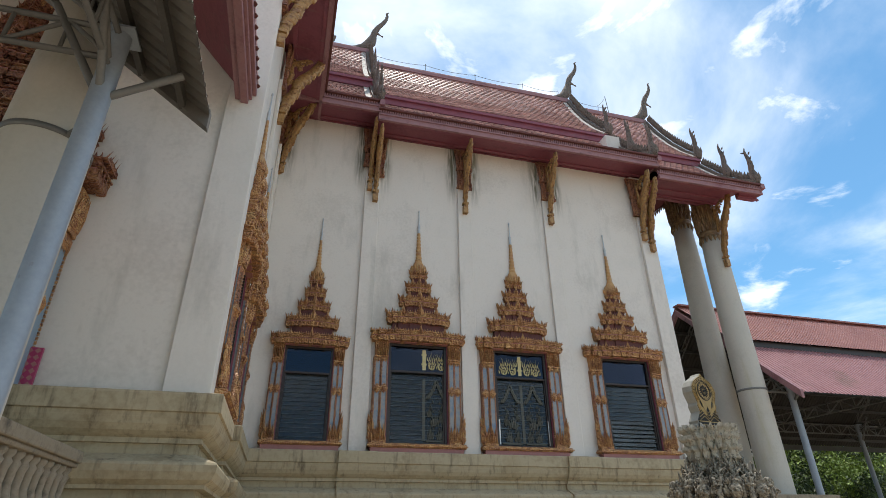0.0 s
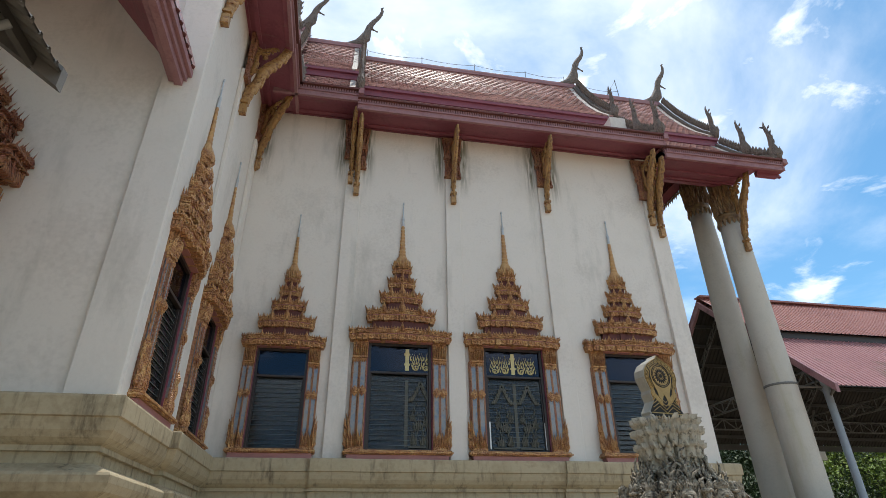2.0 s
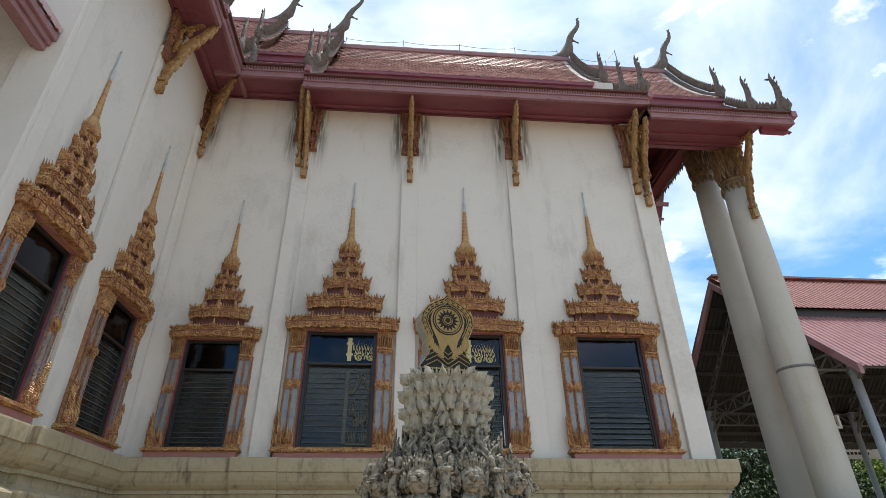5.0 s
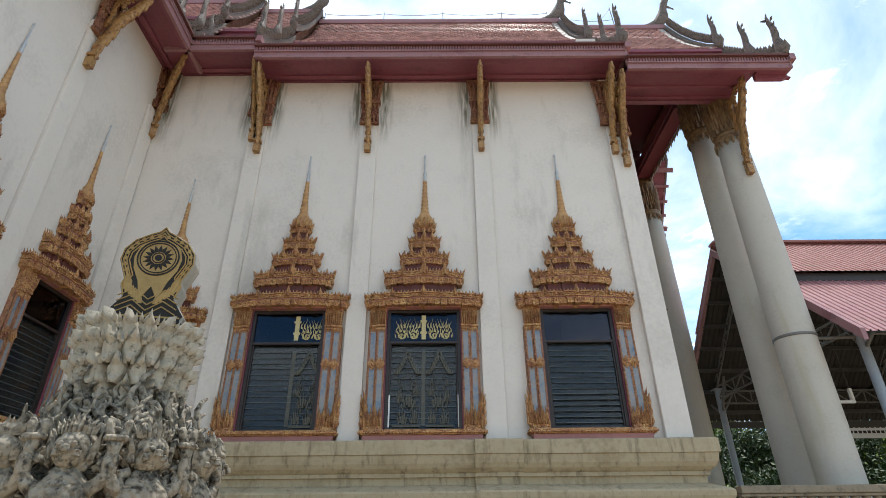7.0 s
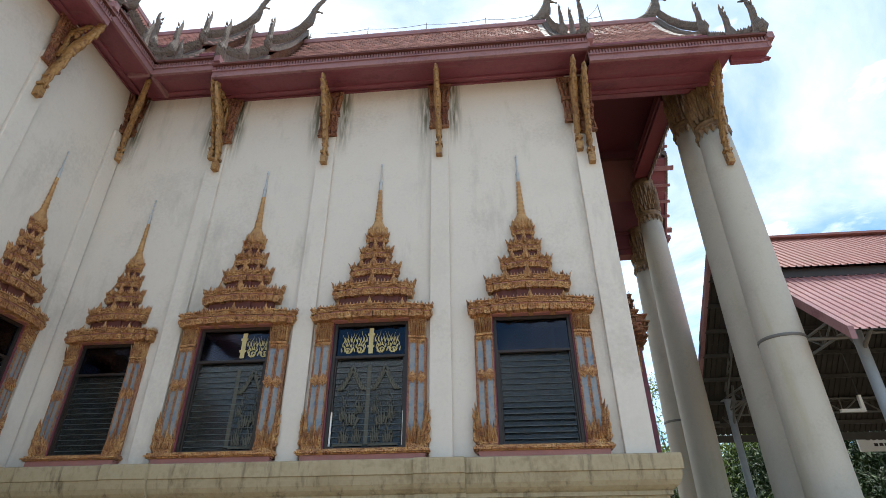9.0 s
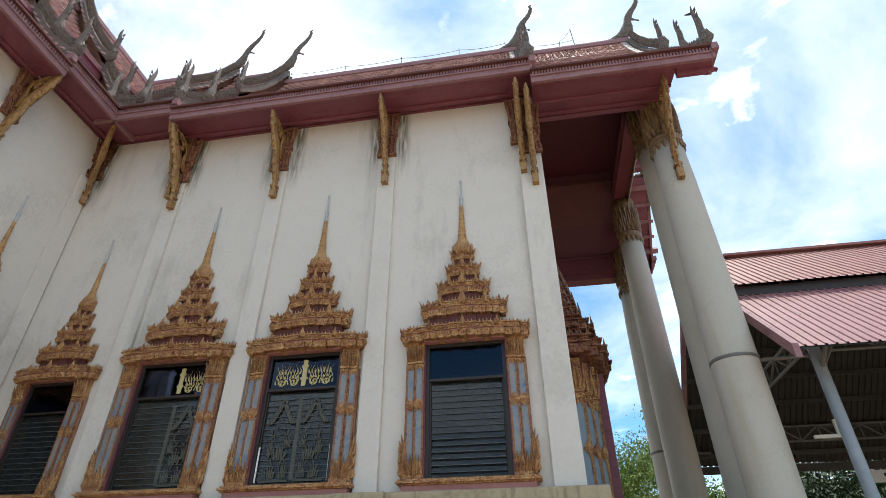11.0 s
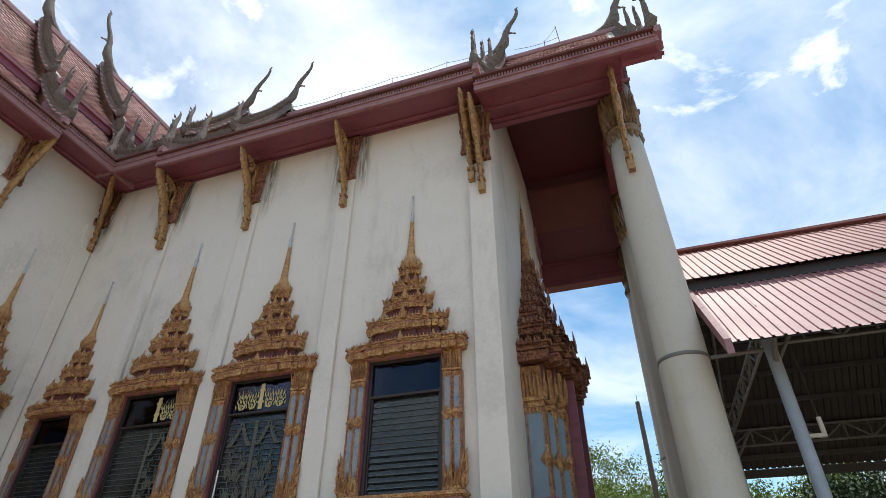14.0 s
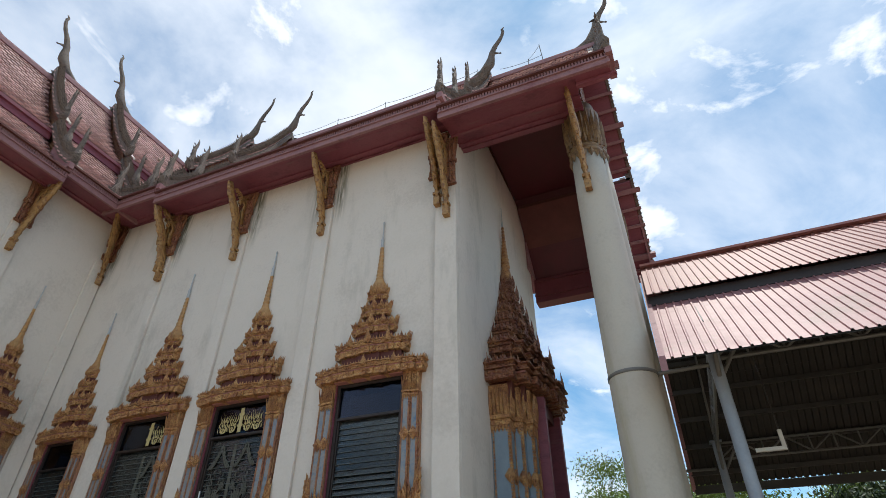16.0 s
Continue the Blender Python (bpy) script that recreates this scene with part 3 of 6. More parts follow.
        mesh.leaf(xx, y, z0 + h * 0.60, flame * 0.52 * s_, flame * 1.6 * s_, 0.04, 0, 0.0)
        mesh.leaf(xx, y - 0.02, z0 + h * 0.60, flame * 0.3 * s_, flame * 0.95 * s_, 0.03, 0, 0.0)
        for k in (-1, 1):
            mesh.leaf(xx + k * flame * 0.30 * s_, y + 0.005, z0 + h * 0.62, flame * 0.16 * s_, flame * 0.75 * s_, 0.02, k * 0.1 * flame, 0.0)
    for sg in (-1, 1):
        for k in range(4):
            mesh.leaf(sg * w * 0.50, -d * (0.08 + 0.15 * k), z0 + h * (0.62 + 0.02 * k), 0.022, flame * (1.5 - 0.18 * k), 0.018, sg * flame * 0.5, 0.01)
            mesh.leaf(sg * w * 0.505, -d * (0.08 + 0.15 * k), z0 + h * 0.5, 0.03, -h * 0.14, 0.025, 0, 0.0)
    ob = part("pediment_tier", mesh, material, parent)
    part("groove", groove, M_PINK, ob, "dusty pink groove")
    if necked:
        part("neck", neck, M_NECK, ob)
    return ob


def window(name, open_low, label):
    """A louvred window in a gilded surround; it stands on the middle of its sill line, on the wall's face, and faces -y."""
    t = thing(name, Matrix(), label, "window", "spired windows of the hall", "structure")
    hw = OW / 2
    # sill
    s = Mesh()
    s.box(-0.93, 0.93, -0.20, -0.002, -0.075, 0.0)
    s.box(-0.95, 0.95, -0.24, -0.002, -0.055, -0.03)
    for i in range(38):
        s.leaf(-0.91 + i * 0.0492, -0.195, -0.07, 0.045, 0.06, 0.02)
    part("window_sill", s, M_GOLD, t, "gilded carved sill")
    s = Mesh()
    s.box(-0.88, 0.88, -0.17, -0.002, -0.17, -0.077)
    s.box(-0.9, 0.9, -0.15, -0.002, -0.10, -0.085)
    part("apron", s, M_PINK, t, "dusty pink moulding under the sill")
    # jambs
    for sg in (-1, 1):
        j = Mesh()
        j.box(*sorted((sg * (hw + 0.002), sg * (hw + 0.022))), -0.08, -0.002, 0.002, OH)
        part("reveal", j, M_MAROON, t)
        j = Mesh()
        j.box(*sorted((sg * (hw + 0.024), sg * (hw + 0.295))), -0.07, -0.002, 0.002, OH - 0.3)
        part("jamb_back", j, M_GOLDPINK, t, "dull pink and gold jamb")
        j = Mesh()
        xo = sg * (hw + 0.285)
        for lx, lh, lw, ln, z0 in ((0.0, 0.30, 0.085, 0.02, 0.02), (-0.01, 0.34, 0.075, 0.03, 0.22), (0.0, 0.20, 0.04, 0.05, 0.42), (-0.055, 0.22, 0.045, 0.0, 0.06)):
            j.leaf(xo + sg * lx, -0.10, z0, lw, lh, 0.05, sg * ln, 0.02)
            j.leaf(xo + sg * lx, -0.13, z0, lw * 0.5, lh * 0.65, 0.03, sg * ln * 0.6, 0.02)
        for k in range(3):
            zz = 0.05 + 0.15 * k
            j.horn([(xo + sg * 0.02, zz, 0.026), (xo + sg * 0.06, zz + 0.05, 0.024), (xo + sg * 0.05, zz + 0.11, 0.018), (xo + sg * 0.075, zz + 0.17, 0.005)], 1.2, 6, pose(0, -0.11, 0))
        part("corner_flame", j, M_GOLD, t, "gilded flame ornament at the foot of the jamb")
        for xo, dp in ((0.085, 0.125), (0.215, 0.10)):
            x = sg * (hw + xo)
            j = Mesh()
            j.box(x - 0.040, x + 0.040, -dp, -0.002, 0.15, OH - 0.34)
            part("mosaic_strip", j, M_BLUE, t, "strip of pale blue mirror mosaic")
            for jx in (x - 0.053, x + 0.053):
                j = Mesh()
                for i in range(32):
                    z = 0.20 + i * (OH - 0.56) / 32
                    j.add([(jx - 0.014, -dp + 0.01, z), (jx + 0.014, -dp + 0.01, z + 0.012), (jx + 0.014, -dp + 0.01, z + 0.042), (jx - 0.014, -dp + 0.01, z + 0.030), (jx, -dp - 0.026, z + 0.021)],
                          [(0, 1, 4), (1, 2, 4), (2, 3, 4), (3, 0, 4), (0, 3, 2, 1)])
                j.box(jx - 0.012, jx + 0.012, -dp - 0.008, -dp + 0.01, 0.18, OH - 0.35)
                part("beading", j, M_GOLDPINK, t)
            j = Mesh()
            zc = OH * 0.52
            for k in range(3):
                q = 0.080 - 0.025 * k
                j.prism([(x - q, zc), (x, zc - q * 1.25), (x + q, zc), (x, zc + q * 1.25)], -dp - 0.024 - 0.018 * k, -dp + 0.01)
            part("lozenge", j, M_GOLD, t, "gilded diamond boss")
            j = Mesh()
            for lx, lh, lw in ((-0.035, 0.30, 0.045), (0.035, 0.38, 0.05), (0.0, 0.24, 0.06), (-0.05, 0.15, 0.04), (0.05, 0.17, 0.04)):
                j.leaf(x + sg * lx, -dp - 0.008, 0.05, lw, lh, 0.035, sg * 0.02, 0.014)
            j.box(x - 0.064, x + 0.064, -dp - 0.035, -0.002, 0.002, 0.06)
            j.box(x - 0.058, x + 0.058, -dp - 0.008, -0.002, 0.06, 0.20)
            part("jamb_foot", j, M_GOLD, t, "gilded leaf foot of the jamb")
            j = Mesh()
            z = OH - 0.36
            j.box(x - 0.063, x + 0.063, -dp - 0.018, -0.002, z, z + 0.025)
            j.box(x - 0.068, x + 0.068, -dp - 0.03, -0.002, z + 0.045, z + 0.075)
            j.prism([(x - 0.05, z + 0.025), (x + 0.05, z + 0.025), (x + 0.07, z + 0.40), (x - 0.07, z + 0.40)], -dp - 0.002, -0.002)
            for q in range(4):
                lx = -0.048 + 0.032 * q
                j.leaf(x + lx, -dp - 0.006, z + 0.08, 0.03, 0.24 + 0.04 * (q % 2), 0.03, lx * 0.5, 0.055)
                j.leaf(x + lx, -dp - 0.004, z + 0.02, 0.03, -0.085, 0.018)
            part("capital", j, M_GOLD, t, "gilded leaf capital")
    # pediment
    c = Mesh()
    c.box(-hw - 0.02, hw + 0.02, -0.16, -0.002, OH + 0.0, OH + 0.03)
    part("soffit", c, M_PINK, t)
    tier(OH - 0.12, OH + 0.34, 1.90, 0.31, 34, 0.085, M_GOLD, t, False)
    for z0, z1, wd, dp, lv, fl in ((OH + 0.27, OH + 0.76, 1.30, 0.25, 25, 0.12), (OH + 0.68, OH + 1.10, 0.80, 0.20, 17, 0.11),
                                   (OH + 1.02, OH + 1.42, 0.52, 0.15, 13, 0.10), (OH + 1.37, OH + 1.69, 0.36, 0.12, 10, 0.085)):
        tier(z0, z1, wd, dp, lv, fl, M_GOLD, t)
    c = Mesh()
    bell = [(0.17, 0), (0.175, 0.03), (0.15, 0.07), (0.135, 0.14), (0.12, 0.2), (0.085, 0.27), (0.07, 0.30)]
    c.lathe(bell, 14, (0, -0.03, OH + 1.60), sy=0.6)
    for k in range(9):
        a = math.pi * (k / 8)
        c.leaf(0.15 * math.cos(a), -0.03 - 0.09 * math.sin(a), OH + 1.62, 0.05, 0.17, 0.02, 0.02 * math.cos(a), 0.0)
    part("bell", c, M_SPIRE, t)
    c = Mesh()
    prof, z, r = [], OH + 1.86, 0.075
    for k in range(9):
        prof += [(r * 0.72, z), (r, z + 0.02), (r, z + 0.06), (r * 0.72, z + 0.082)]
        z += 0.083
        r *= 0.915
    c.lathe(prof, 10, (0, -0.03, 0), sy=0.7)
    part("spire", c, M_SPIRE, t, "ringed gilded spire")
    c = Mesh()
    c.lathe([(0.026, 0), (0.032, 0.04), (0.026, 0.12), (0.034, 0.17), (0.022, 0.22), (0.014, 0.25), (0.012, 0.54), (0.02, 0.56), (0.016, 0.60)], 8, (0, -0.03, z - 0.01))
    part("finial_rod", c, M_ROD, t, "thin pale grey finial rod")
    # dark aluminium frame, panes and louvres
    f = Mesh()
    y0, y1 = -0.055, 0.03
    zt = OH * 0.70
    for b in ((-hw, -hw + 0.05, 0.001, OH), (hw - 0.05, hw, 0.001, OH), (-hw + 0.05, hw - 0.05, 0.001, 0.04), (-hw + 0.05, hw - 0.05, OH - 0.05, OH), (-hw + 0.05, hw - 0.05, zt, zt + 0.04)):
        f.box(b[0], b[1], y0, y1, b[2], b[3])
    for sg in (-1, 1):
        f.box(*sorted((sg * (hw - 0.05), sg * (hw - 0.075))), -0.03, 0.05, 0.04, zt)
    part("window_frame", f, M_FRAME, t, "dark brown aluminium frame", 0.004)
    f = Mesh()
    f.box(-hw + 0.05, hw - 0.05, -0.012, -0.006, zt + 0.04, OH - 0.05)
    pane = part("pane", f, M_TRANSOM, t, "dark blue tinted fixed pane")
    n = 15
    pitch = (zt - 0.05) / n
    for i in range(n):
        f = Mesh()
        ang = -19 if (i < 7 and open_low) else -10
        m = pose(0, 0.005, 0.045 + (i + 0.5) * pitch, ang, 0, 0)
        f.box(-hw + 0.08, hw - 0.08, -0.003, 0.003, -pitch * 0.85, pitch * 0.85, m)
        lv = part("louvre", f, M_LOUVRE, t)
        f = Mesh()
        f.box(-hw + 0.08, hw - 0.08, -0.0045, 0.0045, -pitch * 0.85 - 0.005, -pitch * 0.85, m)
        part("edge", f, M_EDGE, lv)
    return t


win = window("window_1", False, "closed louvred window in a gilded spired surround")
win.matrix_basis = pose(WINDOWS_A[1][0], WA, SILL)
win4 = window("window_2", True, "louvred window with lower slats open, in a gilded spired surround")
win4.matrix_basis = pose(WINDOWS_A[3][0], WA, SILL)
copy_thing(win, pose(WINDOWS_A[2][0], WA, SILL))
x, s, k = WINDOWS_A[0]
copy_thing(win, pose(x, WA, SILL) @ Matrix.Diagonal((s, 0.9, k, 1)))
for y, s, k in WINDOWS_B:
    copy_thing(win, pose(WB, y, SILL, 0, 0, 90) @ Matrix.Diagonal((s, 0.9, k, 1)))


# gilded foliage on the fixed pane, and a screen at the louvres coloured dim
def tracery(x, half, label):
    t = thing("tracery_panel", pose(x, WA - 0.018, SILL), label, "panel", "gilded window panels")
    sides = (1,) if half else (-1, 1)
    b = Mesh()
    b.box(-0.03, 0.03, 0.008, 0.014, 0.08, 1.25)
    part("lower_upright", b, M_DIMGILT, t)
    b = Mesh()
    b.box(-0.035, 0.035, -0.006, 0.0, OH * 0.74, OH - 0.09)
    for z in (0.80, 0.90):
        b.box(-0.055, 0.055, -0.009, 0.0, OH * z - 0.018, OH * z + 0.018)
    part("upright", b, M_GILT, t)
    for sg in sides:
        b = Mesh()
        for cx in (0.165, 0.355):
            b.horn([(sg * (cx + 0.075 * (1 - q / 14) * math.cos(2.2 + q * 0.72)), 1.495 + 0.07 * (1 - q / 14) * math.sin(2.2 + q * 0.72), 0.0085) for q in range(11)], 0.4, 6)
            for k in range(6):
                a = radians(25 + 52 * k)
                b.leaf(sg * (cx + 0.06 * math.cos(a)), -0.004, 1.495 + 0.06 * math.sin(a), 0.028, 0.06, 0.007, sg * 0.03 * math.cos(a), 0)
        for k in range(8):
            x_ = 0.085 + 0.05 * k
            hh = (0.20, 0.25, 0.20, 0.23, 0.23, 0.20, 0.25, 0.20)[k]
            b.horn([(sg * (x_ + 0.018 * math.sin(q * 1.5 + k)), 1.55 + hh * q / 5, 0.009 * (1 - q / 6)) for q in range(6)], 0.4, 5)
            b.leaf(sg * (x_ + 0.018), -0.003, 1.46, 0.018, 0.08, 0.006, sg * 0.016, 0)
            b.leaf(sg * (x_ - 0.016), -0.003, 1.62, 0.018, 0.09, 0.006, -sg * 0.014, 0)
        part("foliage", b, M_GILT, t, "gilded openwork foliage")
        b = Mesh()
        back = pose(0, -0.008, 0)
        for k, (x0, x1, zb, zt_) in enumerate(((0.05, 0.45, 0.86, 1.24), (0.09, 0.41, 0.86, 1.16))):
            xm = (x0 + x1) / 2
            for xa, xb in ((x0, xm), (x1, xm)):
                b.horn([(sg * (xa + (xb - xa) * q / 6), zb + (zt_ - zb) * (q / 6) ** 1.4, 0.011) for q in range(7)], 0.4, 5, back)
                for q in range(6):
                    b.leaf(sg * (xa + (xb - xa) * q / 6), -0.008, zb + (zt_ - zb) * (q / 6) ** 1.4, 0.03, 0.07, 0.006, 0, 0)
        for q in range(13):
            for k in (-1, 1):
                b.leaf(sg * (0.25 + k * (0.06 + 0.03 * (q % 3))), -0.008, 0.12 + 0.055 * q, 0.022, 0.075, 0.005, k * 0.02 * (-1) ** q, 0)
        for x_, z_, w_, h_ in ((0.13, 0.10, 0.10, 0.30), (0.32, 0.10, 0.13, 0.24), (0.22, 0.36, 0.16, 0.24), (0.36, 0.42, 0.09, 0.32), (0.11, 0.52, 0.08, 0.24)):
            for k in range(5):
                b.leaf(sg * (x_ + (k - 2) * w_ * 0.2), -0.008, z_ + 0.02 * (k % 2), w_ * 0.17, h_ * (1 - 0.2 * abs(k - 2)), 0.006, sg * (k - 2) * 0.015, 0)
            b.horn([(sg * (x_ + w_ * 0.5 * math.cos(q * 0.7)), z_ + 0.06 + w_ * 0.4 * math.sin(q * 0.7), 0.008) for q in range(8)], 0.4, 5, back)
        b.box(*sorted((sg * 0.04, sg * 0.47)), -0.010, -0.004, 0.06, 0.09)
        part("lower_foliage", b, M_DIMGILT, t, "gilded gabled scene on the louvres, coloured dim as if behind glass")
    return t


tracery(4.58, False, "gilded openwork foliage on the upper pane of a window")
tracery(2.52, True, "half panel of gilded foliage on the upper pane of a window")
for x in (4.06, 5.12):
    t = thing("white_strip", pose(x, WA - 0.03, SILL + 0.06), "narrow white strip standing against the louvres", "strip", "white strips")
    b = Mesh()
    b.box(-0.012, 0.012, -0.006, 0.0, 0.0, 0.48)
    part("body", b, M_WHITE, t)


# ---------- roofs ----------
def slope_pts(zr, ze):
    up = [(0.0, zr), (0.5, zr - 0.98), (1.0, zr - 1.80), (1.5, zr - 2.50), (1.98, zr - 3.05)]
    z2 = zr - 3.36
    low = [(1.90, z2), (2.5, z2 - (z2 - ze) * 0.40), (3.1, z2 - (z2 - ze) * 0.73), (3.72, ze + 0.06)]
    return up, low


TILE = Mesh()
tw = 0.20
tv = [(-tw * .48, 0.0, 0.0), (tw * .48, 0.0, 0.0), (tw * .48, -0.125, 0.024), (0.068, -0.185, 0.034), (0.0, -0.208, 0.040), (-0.068, -0.185, 0.034), (-tw * .48, -0.125, 0.024)]
TILE.add(tv + [(x, y + 0.004, z - 0.034) for x, y, z in tv], [(0, 6, 5, 4, 3, 2, 1), (2, 3, 10, 9), (3, 4, 11, 10), (4, 5, 12, 11), (5, 6, 13, 12), (1, 2, 9, 8), (6, 0, 7, 13)])


def tile_rows(pts, length):
    """Poses of tiles on a slope: local x along the ridge, -y outward and down."""
    out, row = [], 0
    for (d0, z0), (d1, z1) in zip(pts, pts[1:]):
        L = math.hypot(d1 - d0, z1 - z0)
        n = max(1, round(L / 0.165))
        tilt = math.degrees(math.atan2(z0 - z1, d1 - d0))
        for k in range(n):
            q = k / n
            row += 1
            cnt = int(length / tw)
            for i in range(cnt):
                x = (i + 0.5) * length / cnt + (tw / 2 if row % 2 else 0)
                if x < length:
                    out.append(pose(x, -(d0 + (d1 - d0) * q), z0 + (z1 - z0) * q, tilt, 0, 0))
    return out


def roof(name, m, length, zr, ze, label, reach=2.80, far_slope=True, gable=True, singles=0, board_back=0.12, board_low=0.0, far_in=2.85, soffit_cut=0.0):
    """A stretch of two-tiered roof; local x along the ridge from 0 to length, y = 0 under the ridge, visible slope towards -y, gable at x = length."""
    t = thing(name, m, label, "roof", "stacked temple roofs", "structure")
    up, low = slope_pts(zr, ze)
    base = Mesh()
    for sy in (-1, 1):
        for pts in (up, low):
            n = len(pts)
            v = [(x, sy * d, z - o) for o in (0.0, 0.10) for x in (0, length) for d, z in pts]
            f = [(i, i + 1, n + i + 1, n + i) for i in range(n - 1)] + [(2 * n + i, 3 * n + i, 3 * n + i + 1, 2 * n + i + 1) for i in range(n - 1)]
            f += [(i, 2 * n + i, 2 * n + i + 1, i + 1) for i in range(n - 1)] + [(n + i, n + i + 1, 3 * n + i + 1, 3 * n + i) for i in range(n - 1)]
            f += [(0, n, 3 * n, 2 * n), (n - 1, 3 * n - 1, 4 * n - 1, 2 * n - 1)]
            base.add(v, f)
    part("roof_deck", base, M_ROOFBASE, t)
    band = Mesh()
    band.box(0, length, -1.99, -1.91, zr - 3.40, zr - 3.10)
    band.box(0, length, -2.05, -1.91, zr - 3.22, zr - 3.13)
    part("band", band, M_MAROON, t, "maroon board between the roof tiers")
    ridge = Mesh()
    ridge.box(0, length, -0.09, 0.09, zr - 0.06, zr + 0.09)
    ridge.box(0, length, -0.06, 0.06, zr + 0.09, zr + 0.15)
    part("ridge_cap", ridge, M_FASCIA, t, "red-brown ridge cap", 0.015)
    rows = tile_rows(up, length) + tile_rows(low, length)
    joined = Mesh()
    single = []
    for k, q in enumerate(rows):
        if singles and k < singles:
            single.append(q)
        else:
            joined.add(TILE.v, TILE.f, m=q)
    tagged(part("roof_tiles", joined, M_TILE, t), kind="stuff")
    if single:
        first = part("roof_tile", TILE, M_TILE, t)
        first.matrix_basis = single[0]
        for q in single[1:]:
            o = first.copy()
            scene.collection.objects.link(o)
            o.matrix_basis = q
    # eave: boards, dentils and drip tiles
    e = Mesh()
    e.box(-0.02, length, -3.72, -3.66, ze - 0.26, ze - 0.13)
    e.box(-0.02, length, -3.75, -3.66, ze - 0.13, ze - 0.10)
    e.box(-0.02, length, -3.70, -3.64, ze - 0.10, ze + 0.0)
    part("fascia", e, M_FASCIA, t, "faded red moulded fascia board")
    e = Mesh()
    e.box(-0.02, length, -3.80, -3.62, ze + 0.0, ze + 0.045)
    part("drip_board", e, M_ROOFBASE, t, "dark weathered drip board")
    e = Mesh()
    n = int(length / 0.055)
    for i in range(n):
        x = (i + 0.2) * length / n
        e.box(x, x + 0.033, -3.745, -3.70, ze - 0.095, ze - 0.005)
    tagged(part("dentils", e, M_FASCIA, t), kind="stuff")
    e = Mesh()
    n = int(length / 0.20)
    for i in range(n):
        x = (i + 0.5) * length / n
        e.add(TILE.v, TILE.f, m=pose(x, -3.54, ze + 0.15, 26, 0, 0))
    part("drip_tiles", e, M_TILE, t, "glazed tile ends along the eave")
    e = Mesh()
    sec = [(-3.655, ze - 0.24), (-3.58, ze - 0.24), (-3.58, ze - 0.215), (-reach - 0.15, ze + 0.565 - 0.24 * reach), (-reach - 0.15, ze + 0.54 - 0.24 * reach), (-reach, ze + 0.57 - 0.24 * reach), (-reach, ze + 0.66 - 0.24 * reach), (-3.655, ze - 0.16)]
    k = len(sec)
    e.add([(x, y, z) for x in (0.0, length - soffit_cut) for y, z in sec], [tuple(range(k)), tuple(range(2 * k - 1, k - 1, -1))] + [(i, k + i, k + (i + 1) % k, (i + 1) % k) for i in range(k)])
    for y in (-3.1, -reach - 0.28):
        zb = ze - 0.215 + (y + 3.58) / (3.43 - reach) * (0.755 - 0.24 * reach)
        e.box(0.0, length - soffit_cut, y - 0.03, y + 0.03, zb - 0.02, zb + 0.06)
    if soffit_cut:
        e.box(length - soffit_cut, length, -3.655, -3.42, ze - 0.24, ze - 0.19)
        e.prism([(length - soffit_cut, ze - 0.33), (length - 0.06, ze - 0.33), (length + 0.04, ze - 0.285), (length + 0.10, ze - 0.29), (length + 0.04, ze - 0.235), (length - soffit_cut, ze - 0.235)], -3.50, -3.42)
    part("soffit", e, M_MAROON, t, "maroon boarded eave soffit")
    e = Mesh()
    e.box(0.0, length, far_in, 3.66, ze - 0.26, ze - 0.20)
    e.box(0.0, length, 3.66, 3.76, ze - 0.27, ze + 0.02)
    part("far_eave", e, M_MAROON, t)
    if not gable:
        return t
    e = Mesh()
    for sy in (-1, 1):
        zi = ze - 0.20 if not soffit_cut else low[1][1] - 0.16
        e.prism([(sy * 3.73, ze - 0.26), (sy * 3.42, ze - 0.22), (sy * 2.5, zi), (sy * 2.5, low[1][1]), (sy * 3.1, low[2][1]), (sy * 3.73, ze + 0.04)], -0.05, 0.0, pose(length - 0.02, 0, 0, 0, 0, 90))
        e.prism([(sy * 3.80, ze - 0.10), (sy * 3.2, ze - 0.10), (sy * 3.2, ze + 0.02), (sy * 3.80, ze + 0.05)], 0.0, -0.12, pose(length - 0.02, 0, 0, 0, 0, 90))
    part("eave_end", e, M_FASCIA, t, "moulded end of the eave")
    g = Mesh()
    gw = 3.6 if not board_low else 2.3
    g.prism([(-gw, board_low), (gw, board_low), (1.9, low[0][1] - ze), (0, zr - ze - 0.1), (-1.9, low[0][1] - ze)], -0.04, 0.0, pose(length - board_back, 0, ze, 0, 0, 90))
    part("gable_board", g, M_MAROONGOLD, t, "dark red and gold gable board")
    # bargeboards with rows of small spikes
    for sy in (-1, 1):
        for pts in (up, low):
            b, sp = Mesh(), Mesh()
            for (d0, z0), (d1, z1) in zip(pts, pts[1:]):
                v = [(length + a, sy * d, z + o) for a in (-0.10, 0.07) for d, z in ((d0, z0), (d1, z1)) for o in (-0.08, 0.16)]
                b.add(v, [(0, 1, 3, 2), (4, 6, 7, 5), (1, 5, 7, 3), (0, 2, 6, 4), (0, 4, 5, 1), (2, 3, 7, 6)])
                L = math.hypot(d1 - d0, z1 - z0)
                for k in range(int(L / 0.11)):
                    q = (k + 0.5) / int(L / 0.11)
                    d, z = d0 + (d1 - d0) * q, z0 + (z1 - z0) * q
                    sp.leaf(0, 0, 0, 0.085, 0.23, 0.09, 0.05 * -sy, 0, pose(length, sy * d, z, -sy * math.degrees(math.atan2(z0 - z1, d1 - d0)), 0, 0) @ pose(0, 0, 0.12, 0, 0, 90))
